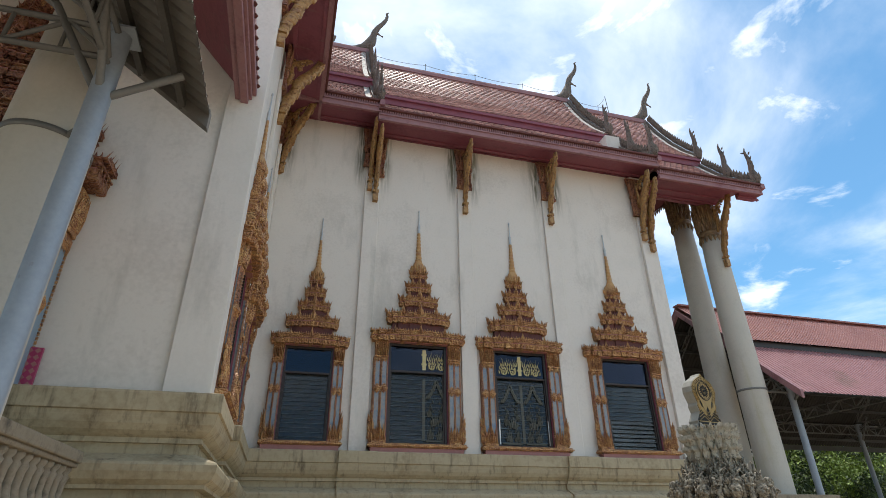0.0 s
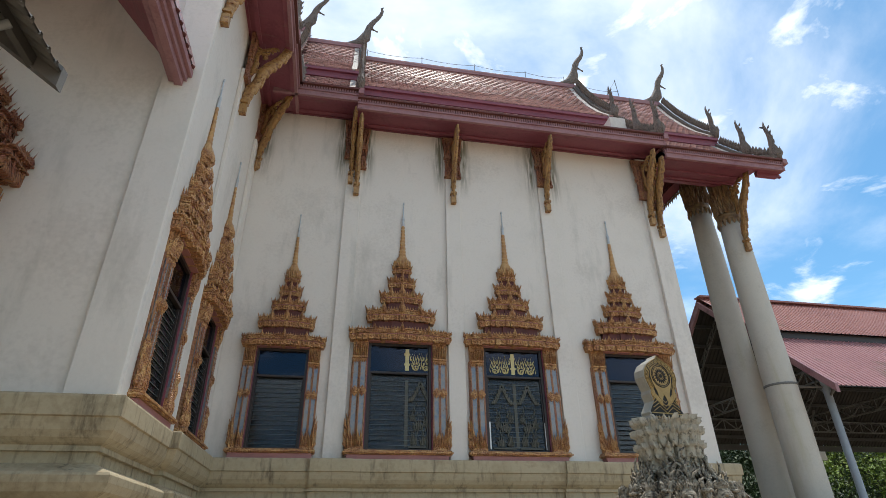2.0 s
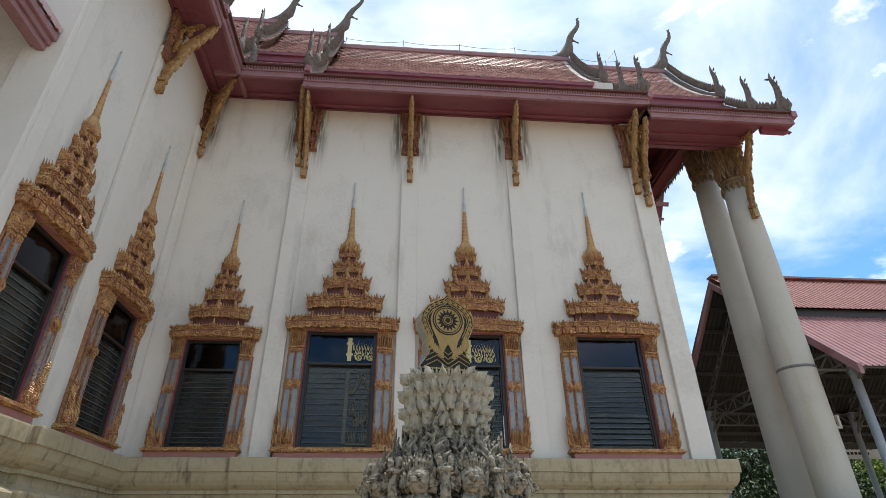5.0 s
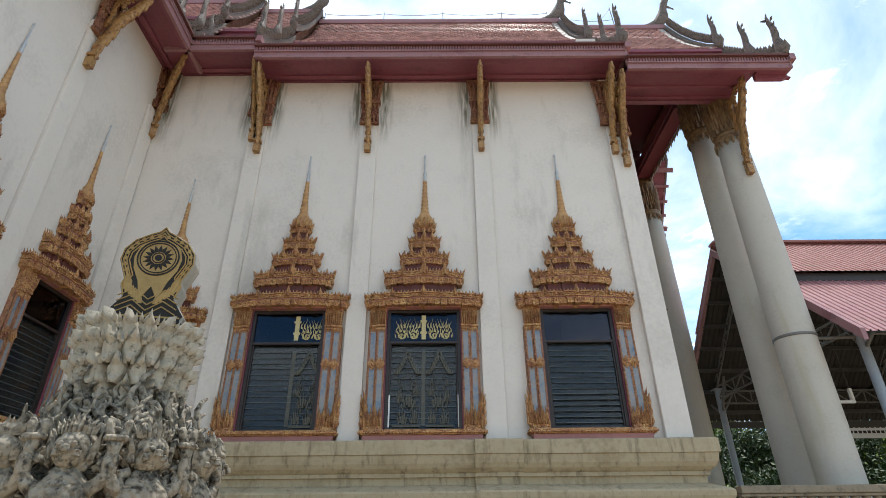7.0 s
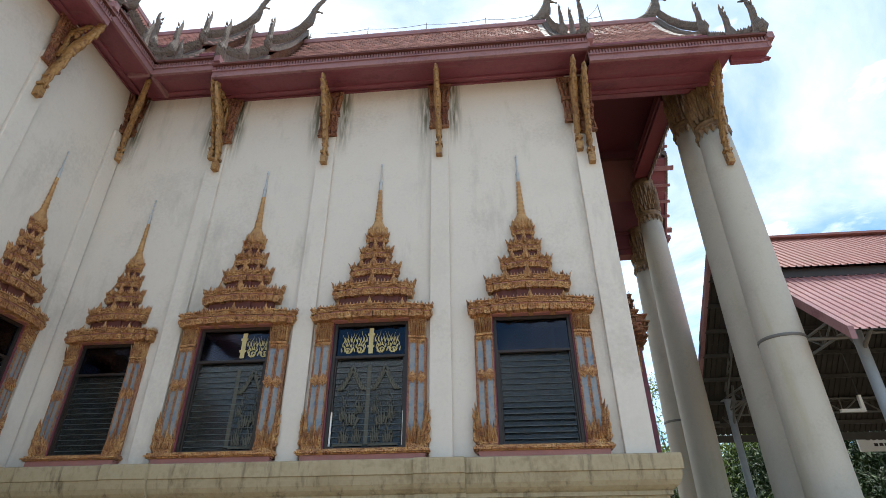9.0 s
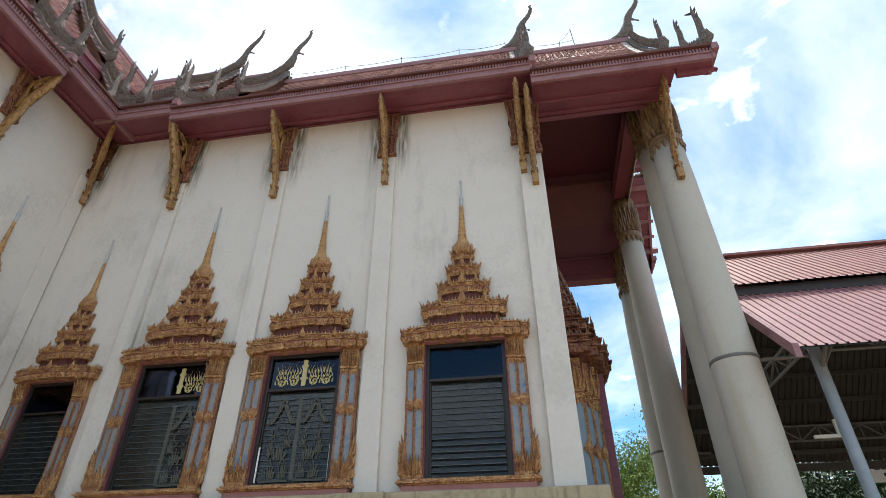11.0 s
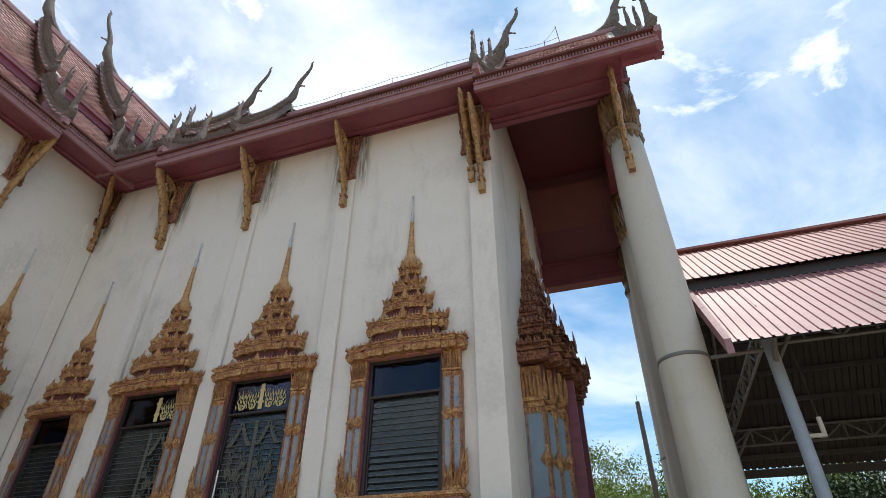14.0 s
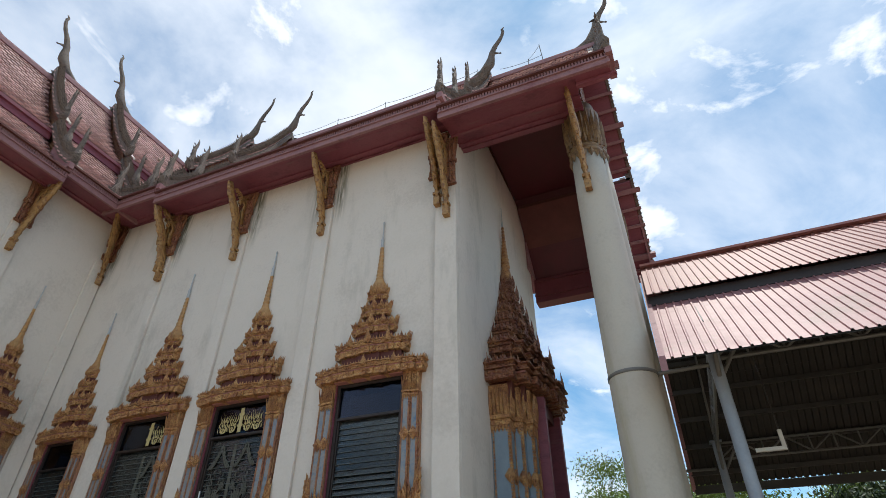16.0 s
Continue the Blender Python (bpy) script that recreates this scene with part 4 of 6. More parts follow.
            part("bargeboard", b, M_FINIAL, t, "weathered grey bargeboard")
            part("spikes", sp, M_FINIAL, t)
            w_ = Mesh()
            for (d0, z0), (d1, z1) in zip(pts, pts[1:]):
                v = [(length + a, sy * d, z + o) for a in (-0.26, -0.12) for d, z in ((d0, z0), (d1, z1)) for o in (0.0, 0.06)]
                w_.add(v, [(0, 1, 3, 2), (4, 6, 7, 5), (1, 5, 7, 3), (0, 2, 6, 4), (0, 4, 5, 1), (2, 3, 7, 6)])
            part("verge", w_, M_WHITETRIM, t, "pale verge strip along the tiles")
    ch = Mesh()
    ch.horn([(-0.55, 0.02, 0.05), (-0.30, 0.10, 0.10), (-0.08, 0.22, 0.14), (0.05, 0.42, 0.155), (0.10, 0.62, 0.12), (0.13, 0.80, 0.085), (0.17, 1.00, 0.085), (0.25, 1.22, 0.075),
             (0.36, 1.42, 0.065), (0.44, 1.62, 0.05), (0.47, 1.80, 0.04), (0.45, 1.92, 0.03), (0.50, 1.98, 0.02)], 0.55, 8)
    ch.horn([(0.14, 0.92, 0.07), (0.24, 0.90, 0.05), (0.33, 0.84, 0.02), (0.36, 0.82, 0.035), (0.38, 0.79, 0.01)], 0.6, 6)
    c = part("chofa", ch, M_FINIAL, t, "tall slender horn finial at the gable's peak")
    c.matrix_basis = pose(length - 0.06, 0, zr + 0.03) @ Matrix.Diagonal((1.3, 1.1, 1.08, 1))
    hh = Mesh()
    hh.horn([(0.0, -0.08, 0.10), (0.02, 0.06, 0.15), (0.0, 0.22, 0.12), (-0.02, 0.36, 0.085), (0.01, 0.52, 0.08), (0.0, 0.66, 0.065), (-0.04, 0.80, 0.05), (-0.05, 0.93, 0.03), (-0.02, 1.0, 0.012)], 0.65, 8)
    for z, l in ((0.14, .16), (0.34, .14), (0.48, .12), (0.62, .11), (0.76, .09)):
        hh.leaf(0.055, 0, z, 0.06, l * .75, 0.03, 0.055, 0)
    src = None
    for sy in (-1, 1):
        for d, z in ((1.98, up[-1][1]), (2.85, low[1][1] - 0.25), (3.66, ze + 0.12)):
            if src is None:
                src = part("hang_hong", hh, M_FINIAL, t, "upturned serpent-head finial at the roof's lower corner")
                o = src
            else:
                o = src.copy()
                scene.collection.objects.link(o)
            o.matrix_basis = pose(length, sy * d, z + 0.05, 0, 0, 90 if sy > 0 else -90) @ Matrix.Diagonal((1.0, 1.0, 1.2, 1))
    return t


XA = lambda x: pose(x, CY, 0)
YB = lambda y: pose(CX, y, 0, 0, 0, -90) @ Matrix.Diagonal((1, -1, 1, 1))
roof("roof_crossing", XA(CX), -0.55 - CX, 16.35, 10.62, "upper tiled roof over the crossing, red glazed tiles")
roof("roof_inner_bay", XA(-0.55), 1.80, 15.90, 10.42, "red tiled roof over the inner bay")
roof("roof_nave", XA(1.25), 7.30, 15.42, 10.20, "long red glazed tile roof of the nave", singles=260)
roof("roof_porch", XA(8.55), 3.15, 15.12, 9.85, "red tiled roof of the end porch", reach=2.46, board_back=0.66, board_low=1.36, far_in=3.6, soffit_cut=0.60)
roof("roof_transept_crossing", YB(CY), CY - 10.35, 16.35, 10.62, "red tiled roof near the crossing")
roof("roof_transept_inner_bay", YB(10.35), 10.35 - 8.40, 15.90, 10.42, "red tiled roof over the transept's inner bay")
roof("roof_transept", YB(8.40), 8.40 - 6.25, 15.42, 10.20, "red tiled roof over the transept's end")


# ---------- eave brackets ----------
def bracket(length, drop):
    """A carved, curved eave bracket: it hangs on the wall face at y = 0 and reaches out to -y; its tip is at z = 0."""
    t = thing("eave_bracket", Matrix(), "curved gilded eave bracket with a carved red backing plate", "bracket", "gilded eave brackets")
    h, o = length, drop
    cl = [(0.045, 0.0, 0.035), (0.05, 0.10, 0.055), (0.06, 0.26, 0.06), (0.08, 0.42, 0.085), (0.13, 0.58, 0.11), (0.20, 0.72, 0.10), (0.23, 0.86, 0.085), (0.27, 1.00, 0.12),
          (0.37, 1.15, 0.125), (0.46, 1.28, 0.10), (0.55, 1.40, 0.10), (0.61, 1.55, 0.085), (0.63, 1.68, 0.06)]
    b = Mesh()
    pts = [(-x * o / 0.65, z * h / 1.68, r) for x, z, r in cl]
    b.horn(pts, 0.55, 8, pose(0, 0, 0, 0, 0, 90))
    q = pose(0, 0, 0, 0, 0, 90)
    for i, (x, z, r) in enumerate(pts[2:-1]):
        b.leaf(x - r * 0.7, 0, z - 0.10, 0.06, 0.20, 0.035, -0.06, 0, q)
        b.horn([(x - r * 0.2, z - 0.05, 0.035), (x - r * 0.9, z + 0.02, 0.032), (x - r * 1.2, z + 0.09, 0.024), (x - r * 0.9, z + 0.13, 0.012)], 0.9, 6, q)
        b.box(-0.052 - 0.004 * (i % 2), 0.052 + 0.004 * (i % 2), x - r * 0.6, x + r * 0.5, z - 0.015, z + 0.015)
    b.box(-0.055, 0.055, -0.115, -0.002, 0.0, 0.18 * h / 1.68)
    b.box(-0.065, 0.065, -0.13, -0.002, 0.22 * h / 1.68, 0.27 * h / 1.68)
    part("arm", b, M_GOLDPLAIN, t, "ochre gilded carved arm")
    f = Mesh()
    ring = [(-(0.16 + 0.11 * math.cos(a)) * o / .65, h * 0.80 + 0.16 * math.sin(a), 0.05) for a in [k * 0.6 for k in range(9)]]
    f.horn(ring, 0.5, 6, q)
    f.horn([(-0.05, h * 0.55, 0.05), (-0.12, h * 0.68, 0.06), (-0.10, h * 0.84, 0.05), (-0.22, h * 0.93, 0.045), (-0.40, h * 0.98, 0.03)], 0.5, 6, q)
    for sx_, sz_, sr_ in ((0.13, 0.60, 0.06), (0.30, 0.90, 0.08), (0.10, 0.92, 0.07), (0.42, 0.95, 0.06)):
        f.horn([(-(sx_ + sr_ * (1 - k / 11) * math.cos(k * 0.75)) * o / .65, h * sz_ + sr_ * (1 - k / 11) * math.sin(k * 0.75), 0.022) for k in range(10)], 1.2, 5, q)
    part("scroll", f, M_GOLDPLAIN, t, "openwork scrolls filling the bracket")
    p = Mesh()
    z0 = h * 0.40
    p.box(-0.17, 0.17, -0.05, -0.002, z0, h * 0.74)
    p.box(-0.19, 0.19, -0.075, -0.002, z0 + 0.0, z0 + 0.05)
    p.box(-0.20, 0.20, -0.09, -0.002, h * 0.70, h * 0.75)
    p.prism([(-0.17, h * 0.75), (0.17, h * 0.75), (0.24, h * 1.06), (-0.24, h * 1.06)], -0.07, -0.002)
    for k in range(5):
        x = -0.15 + k * 0.075
        p.leaf(x, -0.06, h * 0.76, 0.07, h * 0.29, 0.035, x * 0.4, 0.05)
        p.leaf(x, -0.05, h * 0.70, 0.07, -h * 0.12, 0.03)
        p.leaf(x, -0.05, z0 + 0.06, 0.07, h * 0.13, 0.03)
    part("backing_plate", p, M_MAROONGOLD, t, "carved dark red and gold capital plate")
    return t


br = bracket(1.72, 0.66)
br.matrix_basis = pose(3.47, WA - 0.07, 8.17)
copy_thing(br, pose(5.67, WA - 0.07, 8.19))
copy_thing(br, pose(1.34, WA - 0.07, 8.17))
copy_thing(br, pose(1.20, WA - 0.07, 8.45) @ Matrix.Diagonal((0.9, 0.95, 0.95, 1)))
copy_thing(br, pose(8.24, WA - 0.09, 8.08) @ Matrix.Diagonal((1, 1, 1.02, 1)))
copy_thing(br, pose(8.42, WA - 0.09, 7.78) @ Matrix.Diagonal((1, 1, 1.08, 1)))
copy_thing(br, pose(WB + 0.05, 6.52, 8.30, 0, 0, 90))
copy_thing(br, pose(WB + 0.07, 8.40, 8.28, 0, 0, 90))
copy_thing(br, pose(WB + 0.04, WA - 0.04, 8.60, 0, 0, 45) @ Matrix.Diagonal((1, 1.3, 1.0, 1)))
cb = copy_thing(br, pose(10.91, 10.78, 7.80) @ Matrix.Diagonal((1, 1.05, 1.12, 1)))
tagged(cb, "curved gilded eave bracket hung on a round column")
for o in list(cb.children):
    if o.name.startswith("backing_plate"):
        bpy.data.objects.remove(o)


# ---------- columns and porches ----------
def capital(mesh, z0, z1, r):
    h = z1 - z0
    mesh.lathe([(r * 1.02, 0), (r * 1.12, 0.03), (r * 1.12, 0.08), (r * 1.03, 0.10), (r * 1.10, 0.13), (r * 1.10, 0.18), (r * 1.0, 0.2), (r * 1.0, h * 0.5), (r * 1.06, h * 0.8), (r * 1.12, h)], 24, (0, 0, z0))
    for ring_, (zz, lh, n, ro, out) in enumerate(((z0 + 0.02, -0.19, 16, 1.05, 0.0), (z0 + 0.2, h * 0.26, 18, 1.04, 0.03), (z0 + 0.32, h * 0.40, 18, 1.05, 0.05), (z0 + 0.46, h * 0.50, 18, 1.06, 0.05))):
        for i in range(n):
            a = 360 * (i + 0.5 * (ring_ % 2)) / n
            mesh.leaf(0, -r * ro, zz, 2 * math.pi * r / n * 0.85, lh, 0.035, 0, out, pose(0, 0, 0, 0, 0, a))


def column(name, z0, z1, r0, r1, cap_h, label):
    t = thing(name, Matrix(), label, "column", "porch columns")
    s = Mesh()
    s.lathe([(r0 * 1.0, z0), (r0, z0 + 0.5), (r0 * 0.985, z0 + (z1 - z0) * 0.4), ((r0 + r1) * .49, z0 + (z1 - z0) * 0.75), (r1, z1 - cap_h)], 40)
    part("shaft", s, M_COLUMN, t, "smooth cream plastered shaft")
    c = Mesh()
    capital(c, z1 - cap_h, z1, r1)
    part("capital", c, M_CAPITAL, t, "leafy dulled gilt capital")
    return t


def clamp(name_, m, r, bar_to):
    t = thing("steel_clamp", m, "grey steel band clamped round a column with a tie bar", "clamp")
    b = Mesh()
    b.lathe([(r + 0.008, -0.026), (r + 0.015, -0.022), (r + 0.015, 0.022), (r + 0.008, 0.026)], 40)
    part("band", b, M_GREYSTEEL, t)
    b = Mesh()
    d = Vector((bar_to[0], bar_to[1], 0)).normalized() * (r + 0.02)
    b.tube((d.x, d.y, 0), bar_to, 0.03, n=8)
    part("tie_bar", b, M_GREYSTEEL, t)
    return t


col = column("porch_column", 1.35, 10.08, 0.335, 0.275, 1.28, "tall cream round column with a gilded leaf capital")
col.matrix_basis = pose(10.955, 11.09, 0)
copy_thing(col, pose(10.92, 16.72, 0))
tall = column("porch_column", 1.35, 11.02, 0.335, 0.275, 1.26, "taller cream round column with a gilded leaf capital")
tall.matrix_basis = pose(11.01, 12.15, 0)
copy_thing(tall, pose(10.99, 15.66, 0))
clamp("clamp", pose(10.955, 11.09, 4.57), 0.328, (1.02, -0.08, 0.0))
clamp("clamp", pose(10.92, 16.72, 4.57), 0.328, (1.0, 0.1, 0.0))
colc = column("transept_column", 1.35, 7.9, 0.31, 0.28, 0.95, "cream round column with a dark red and gold capital")
colc.matrix_basis = pose(-2.03, 4.05, 0)
copy_thing(colc, pose(2 * CX + 1.97, 4.02, 0))
clamp("clamp", pose(-2.03, 4.05, 4.17), 0.30, (0.45, -0.43, 0.02))

# end porch: beams, dark vaulted ceiling, purlin ends under the gable's overhang
p = Mesh()
p.box(8.50, 11.0, 10.99, 11.25, 10.09, 10.4)
p.box(8.53, 10.64, 16.60, 16.95, 9.25, 9.98)
p.box(8.53, 10.64, 16.56, 16.60, 9.42, 9.50)
p.box(8.53, 10.64, 16.56, 16.60, 9.90, 9.98)
p.box(10.74, 11.10, 12.42, 15.40, 11.04, 11.46)
p.box(10.71, 11.13, 12.42, 15.40, 11.17, 11.22)
setting("beam_porch", p, M_BEAM, "maroon painted beams of the porch", 0.01, "beam")
t = thing("beam_fringe", pose(0, 0, 0), "gilded pendant fringe under the porch beam", "fringe", "", "structure")
for i in range(27):
    p = Mesh()
    p.leaf(0, 0, 0, 0.10, -0.17 - 0.05 * (i % 2), 0.03, 0.02, 0.0, pose(11.10, 12.48 + i * 0.110, 11.05, 0, 0, 90))
    part("pendant_leaf", p, M_CAPITAL, t)
p = Mesh()
VAULT = [(-2.24, 10.12), (-1.05, 12.0), (1.89, 12.0), (2.47, 10.96), (3.28, 9.96)]
p.prism(VAULT + [(y, z + 0.08) for y, z in VAULT[::-1]], 0, 2.44, pose(10.98, CY, 0, 0, 0, 90))
setting("ceiling_porch", p, M_DARKRED, "dark red boarded porch ceiling", category="ceiling")
t = thing("gable_overhang", pose(0, 0, 0), "maroon lining under the porch gable with projecting purlin ends", "roof", "", "structure")
for pts in slope_pts(15.12, 9.85):
    p = Mesh()
    for sy in (-1, 1):
        for (d0, z0), (d1, z1) in zip(pts, pts[1:]):
            v = [(x, CY + sy * d, z - o) for x in (11.06, 11.67) for d, z in ((d0, z0), (d1, z1)) for o in (0.112, 0.15)]
            p.add(v, [(0, 1, 3, 2), (4, 6, 7, 5), (1, 5, 7, 3), (0, 2, 6, 4), (0, 4, 5, 1), (2, 3, 7, 6)])
    part("lining", p, M_MAROON, t)
k = 0
for pts in slope_pts(15.12, 9.85):
    for (d0, z0), (d1, z1) in zip(pts, pts[1:]):
        for q in (0.25, 0.75):
            for sy in (-1, 1):
                k += 1
                p = Mesh()
                hh = 0.07 if k % 8 in (1, 2) else 0.042
                p.box(11.07, 11.80 + (0.08 if hh > 0.05 else 0), -hh, hh, -hh * 1.6, 0.02,
                      pose(0, CY + sy * (d0 + (d1 - d0) * q), z0 + (z1 - z0) * q - 0.16, -sy * math.degrees(math.atan2(z0 - z1, d1 - d0)), 0, 0))
                part("purlin_end", p, M_FASCIA, t, "", 0.006)

# transept porch: low roof with a maroon sloping soffit
t = thing("transept_porch_roof", pose(0, 0, 0), "low porch roof with maroon eave and soffit", "roof", "", "structure")
p = Mesh()
sl = [(-1.08, 7.02), (-1.6, 7.62), (-2.3, 8.48), (CX, 10.2)]
q = [(x, z) for x, z in sl] + [(x, z + 0.12) for x, z in sl[::-1]]
p.prism(q, 3.2, WC - 0.08)
part("soffit", p, M_MAROON, t)
p = Mesh()
p.box(-1.14, -1.04, 3.2, WC - 0.075, 6.90, 7.12)
p.box(-1.04, -1.00, 3.2, WC - 0.075, 6.98, 7.12)
p.box(-1.22, -1.14, 3.2, WC - 0.075, 6.95, 7.05)
p.box(-1.00, -0.95, 3.2, WC - 0.075, 7.06, 7.16)
part("fascia", p, M_FASCIA, t, "red moulded eave board", 0.006)
p = Mesh()
for i in range(18):
    p.lathe([(0.04, 0), (0.045, 0.012), (0.03, 0.025)], 6, (-0.95, 3.3 + i * 0.175, 7.15))
part("drip_tiles", p, M_ROOFBASE, t)
p = Mesh()
p.prism([(-0.95, 7.2), (-1.5, 7.84), (-2.3, 8.78), (CX, 10.5), (CX, 10.6), (-2.3, 8.88), (-1.5, 7.94), (-0.95, 7.3)], 3.2, WC - 0.08)
part("tile_slope", p, M_TILE, t)
p = Mesh()
p.box(2 * CX + 1.75, -1.75, 3.85, 4.2, 7.9, 8.05)
part("lintel", p, M_MAROON, t)
p = Mesh()
p.prism([(2 * CX + 0.95, 7.05), (CX, 10.2), (CX, 10.6), (2 * CX + 0.95, 7.3)], 3.2, WC - 0.08)
part("far_slope", p, M_TILE, t)
p = Mesh()
p.prism([(2 * CX + 2.1, 8.3), (CX, 10.2), (-2.1, 8.3)], 3.3, 3.4)
part("gable_board", p, M_MAROONGOLD, t)


# ---------- door surrounds ----------
def door(name, m, label):
    """A deep spired doorway surround on a wall's face at y = 0, facing -y, standing on z = 0."""
    t = thing(name, m, label, "doorway", "spired doorways", "structure")
    for sg in (-1, 1):
        for k, (x, d) in enumerate(((1.38, 0.40), (1.10, 0.58), (0.88, 0.74))):
            x *= sg
            b = Mesh()
            b.box(x - 0.15, x + 0.15, -d, -0.002, 0.0, 1.64)
            part("panel", b, M_BLUEPLAIN, t, "pale blue panel")
            b = Mesh()
            for cx in (x - 0.14, x + 0.14):
                for i in range(32):
                    b.box(cx - 0.018, cx + 0.018, -d - 0.028, -d + 0.01, 0.02 + i * 0.05, 0.055 + i * 0.05)
                b.box(cx - 0.014, cx + 0.014, -d - 0.012, -d + 0.01, 0.0, 1.64)
            xs = x + sg * 0.15
            for yy in (-d + 0.02, -0.05):
                for i in range(32):
                    b.box(*sorted((xs, xs + sg * 0.025)), yy - 0.015, yy + 0.015, 0.02 + i * 0.05, 0.055 + i * 0.05)
            part("beading", b, M_GOLD, t)
            b = Mesh()
            b.prism([(x - 0.10, 0.85), (x, 0.73), (x + 0.10, 0.85), (x, 0.97)], -d - 0.05, -d + 0.01)
            yy = -d + 0.05
            b.add([(xs + sg * 0.03, yy - 0.10, 0.85), (xs + sg * 0.03, yy, 0.73), (xs + sg * 0.03, yy + 0.10, 0.85), (xs + sg * 0.03, yy, 0.97), (xs + sg * 0.08, yy, 0.85)],
                  [(0, 1, 4), (1, 2, 4), (2, 3, 4), (3, 0, 4), (0, 3, 2, 1)])
            part("lozenge", b, M_GOLD, t)
            b = Mesh()
            b.box(x - 0.18, x + 0.18, -d - 0.03, -0.002, 1.65, 1.72)
            b.box(x - 0.20, x + 0.20, -d - 0.05, -0.002, 1.75, 1.82)
            b.prism([(x - 0.16, 1.72), (x + 0.16, 1.72), (x + 0.21, 2.33), (x - 0.21, 2.33)], -d - 0.02, -0.002)
            for i in range(4):
                b.leaf(x - 0.12 + i * 0.08, -d - 0.03, 1.82, 0.075, 0.48, 0.04, 0, 0.06)
                b.leaf(x - 0.12 + i * 0.08, -d - 0.02, 1.65, 0.075, -0.12, 0.02)
            for i in range(5):
                mm = pose(xs, -d + 0.06 + i * d / 5, 0, 0, 0, 90 * sg)
                b.leaf(0, -0.03, 1.82, 0.08, 0.48, 0.04, 0, 0.06, mm)
                b.leaf(0, -0.01, 1.65, 0.08, -0.12, 0.02, 0, 0, mm)
            part("capital", b, M_GOLD, t, "gilded leaf capital")
    b = Mesh()
    b.box(-0.73, 0.73, -0.10, 0.3, 0.0, 2.4)
    part("door_leaf", b, M_DARKRED, t, "dark red door leaf in shadow")
    for sg in (-1, 1):
        b = Mesh()
        b.box(*sorted((sg * 0.60, sg * 0.725)), -0.98, -0.11, 0.0, 2.30)
        part("inner_jamb", b, M_MAROON, t, "maroon inner jamb")
    for z0, z1, wd, dp, lv, fl in ((2.20, 2.86, 3.56, 1.2, 50, 0.17), (2.84, 3.34, 2.9, 1.0, 42, 0.18), (3.24, 3.70, 2.3, 0.75, 36, 0.18), (3.60, 4.04, 1.8, 0.64, 30, 0.17),
                                   (3.96, 4.38, 1.38, 0.54, 24, 0.16), (4.30, 4.70, 1.04, 0.44, 20, 0.14), (4.62, 5.00, 0.76, 0.34, 16, 0.13), (4.92, 5.28, 0.5, 0.26, 12, 0.12)):
        ob = tier(z0, z1, wd, dp, lv, fl, M_MAROONGOLD, t)
        b = Mesh()
        for sg in (-1, 1):
            for i in range(int(dp * 0.5 / 0.09)):
                b.leaf(0, 0, z0 + (z1 - z0) * 0.66, 0.09, fl * 0.8, 0.05, 0, 0.04, pose(sg * wd / 2, -0.05 - i * 0.09, 0, 0, 0, 90 * sg))
        part("side_flames", b, M_MAROONGOLD, ob)
    b = Mesh()
    b.lathe([(0.24, 5.2), (0.24, 5.3), (0.18, 5.5), (0.13, 5.62)], 14, (0, -0.1, 0), sy=0.7)
    prof, z, r = [], 5.6, 0.13
    for k in range(12):
        prof += [(r * 0.72, z), (r, z + 0.03), (r, z + 0.075), (r * 0.72, z + 0.10)]
        z += 0.10
        r *= 0.90
    b.lathe(prof, 10, (0, -0.1, 0))
    part("spire", b, M_GOLD, t)
    b = Mesh()
    b.lathe([(0.03, 0), (0.03, 0.1), (0.014, 0.2), (0.012, 0.6)], 8, (0, -0.1, z - 0.01))
    part("finial_rod", b, M_ROD, t)
    return t


door("door_1", pose(WE, CY, 2.84, 0, 0, 90) @ Matrix.Diagonal((0.90, 0.79, 1, 1)), "deep gilded spired doorway with pale blue panels")
door("door_2", pose(CX - 0.14, WC, 2.84) @ Matrix.Diagonal((0.84, 0.6, 0.98, 1)), "deep gilded spired doorway on the transept end")
for m in (pose(8.79, 11.88, 2.845) @ Matrix.Diagonal((0.78, 1, 0.62, 1)), pose(-2.74, WC - 0.03, 2.845)):
    t = thing("dado_panel", m, "magenta patterned dado panel leaning on the wall", "panel", "magenta panels")
    b = Mesh()
    b.box(-0.22, 0.22, -0.03, 0.0, 0.0, 0.42)
    part("backing", b, M_MAGENTA, t)
    b = Mesh()
    for i in range(6):
        for j in range(6):
            x, z = -0.18 + i * 0.072, 0.035 + j * 0.07
            b.prism([(x - 0.028, z), (x, z - 0.028), (x + 0.028, z), (x, z + 0.028)], -0.04, -0.031)
    part("lattice", b, M_PINK, t)


# ---------- terraces and balustrades ----------
p = Mesh()
p.box(8.99, 11.75, 10.25, 17.4, 0, 1.35)
setting("floor_porch", p, M_PLINTH, "cream terrace floor of the end porch", 0.02, "floor")
p = Mesh()
p.box(2 * CX + 1.7, -1.74, 2.9, 6.0, 0, 1.35)
setting("floor_transept_porch", p, M_PLINTH, "cream terrace floor of the transept porch", 0.02, "floor")


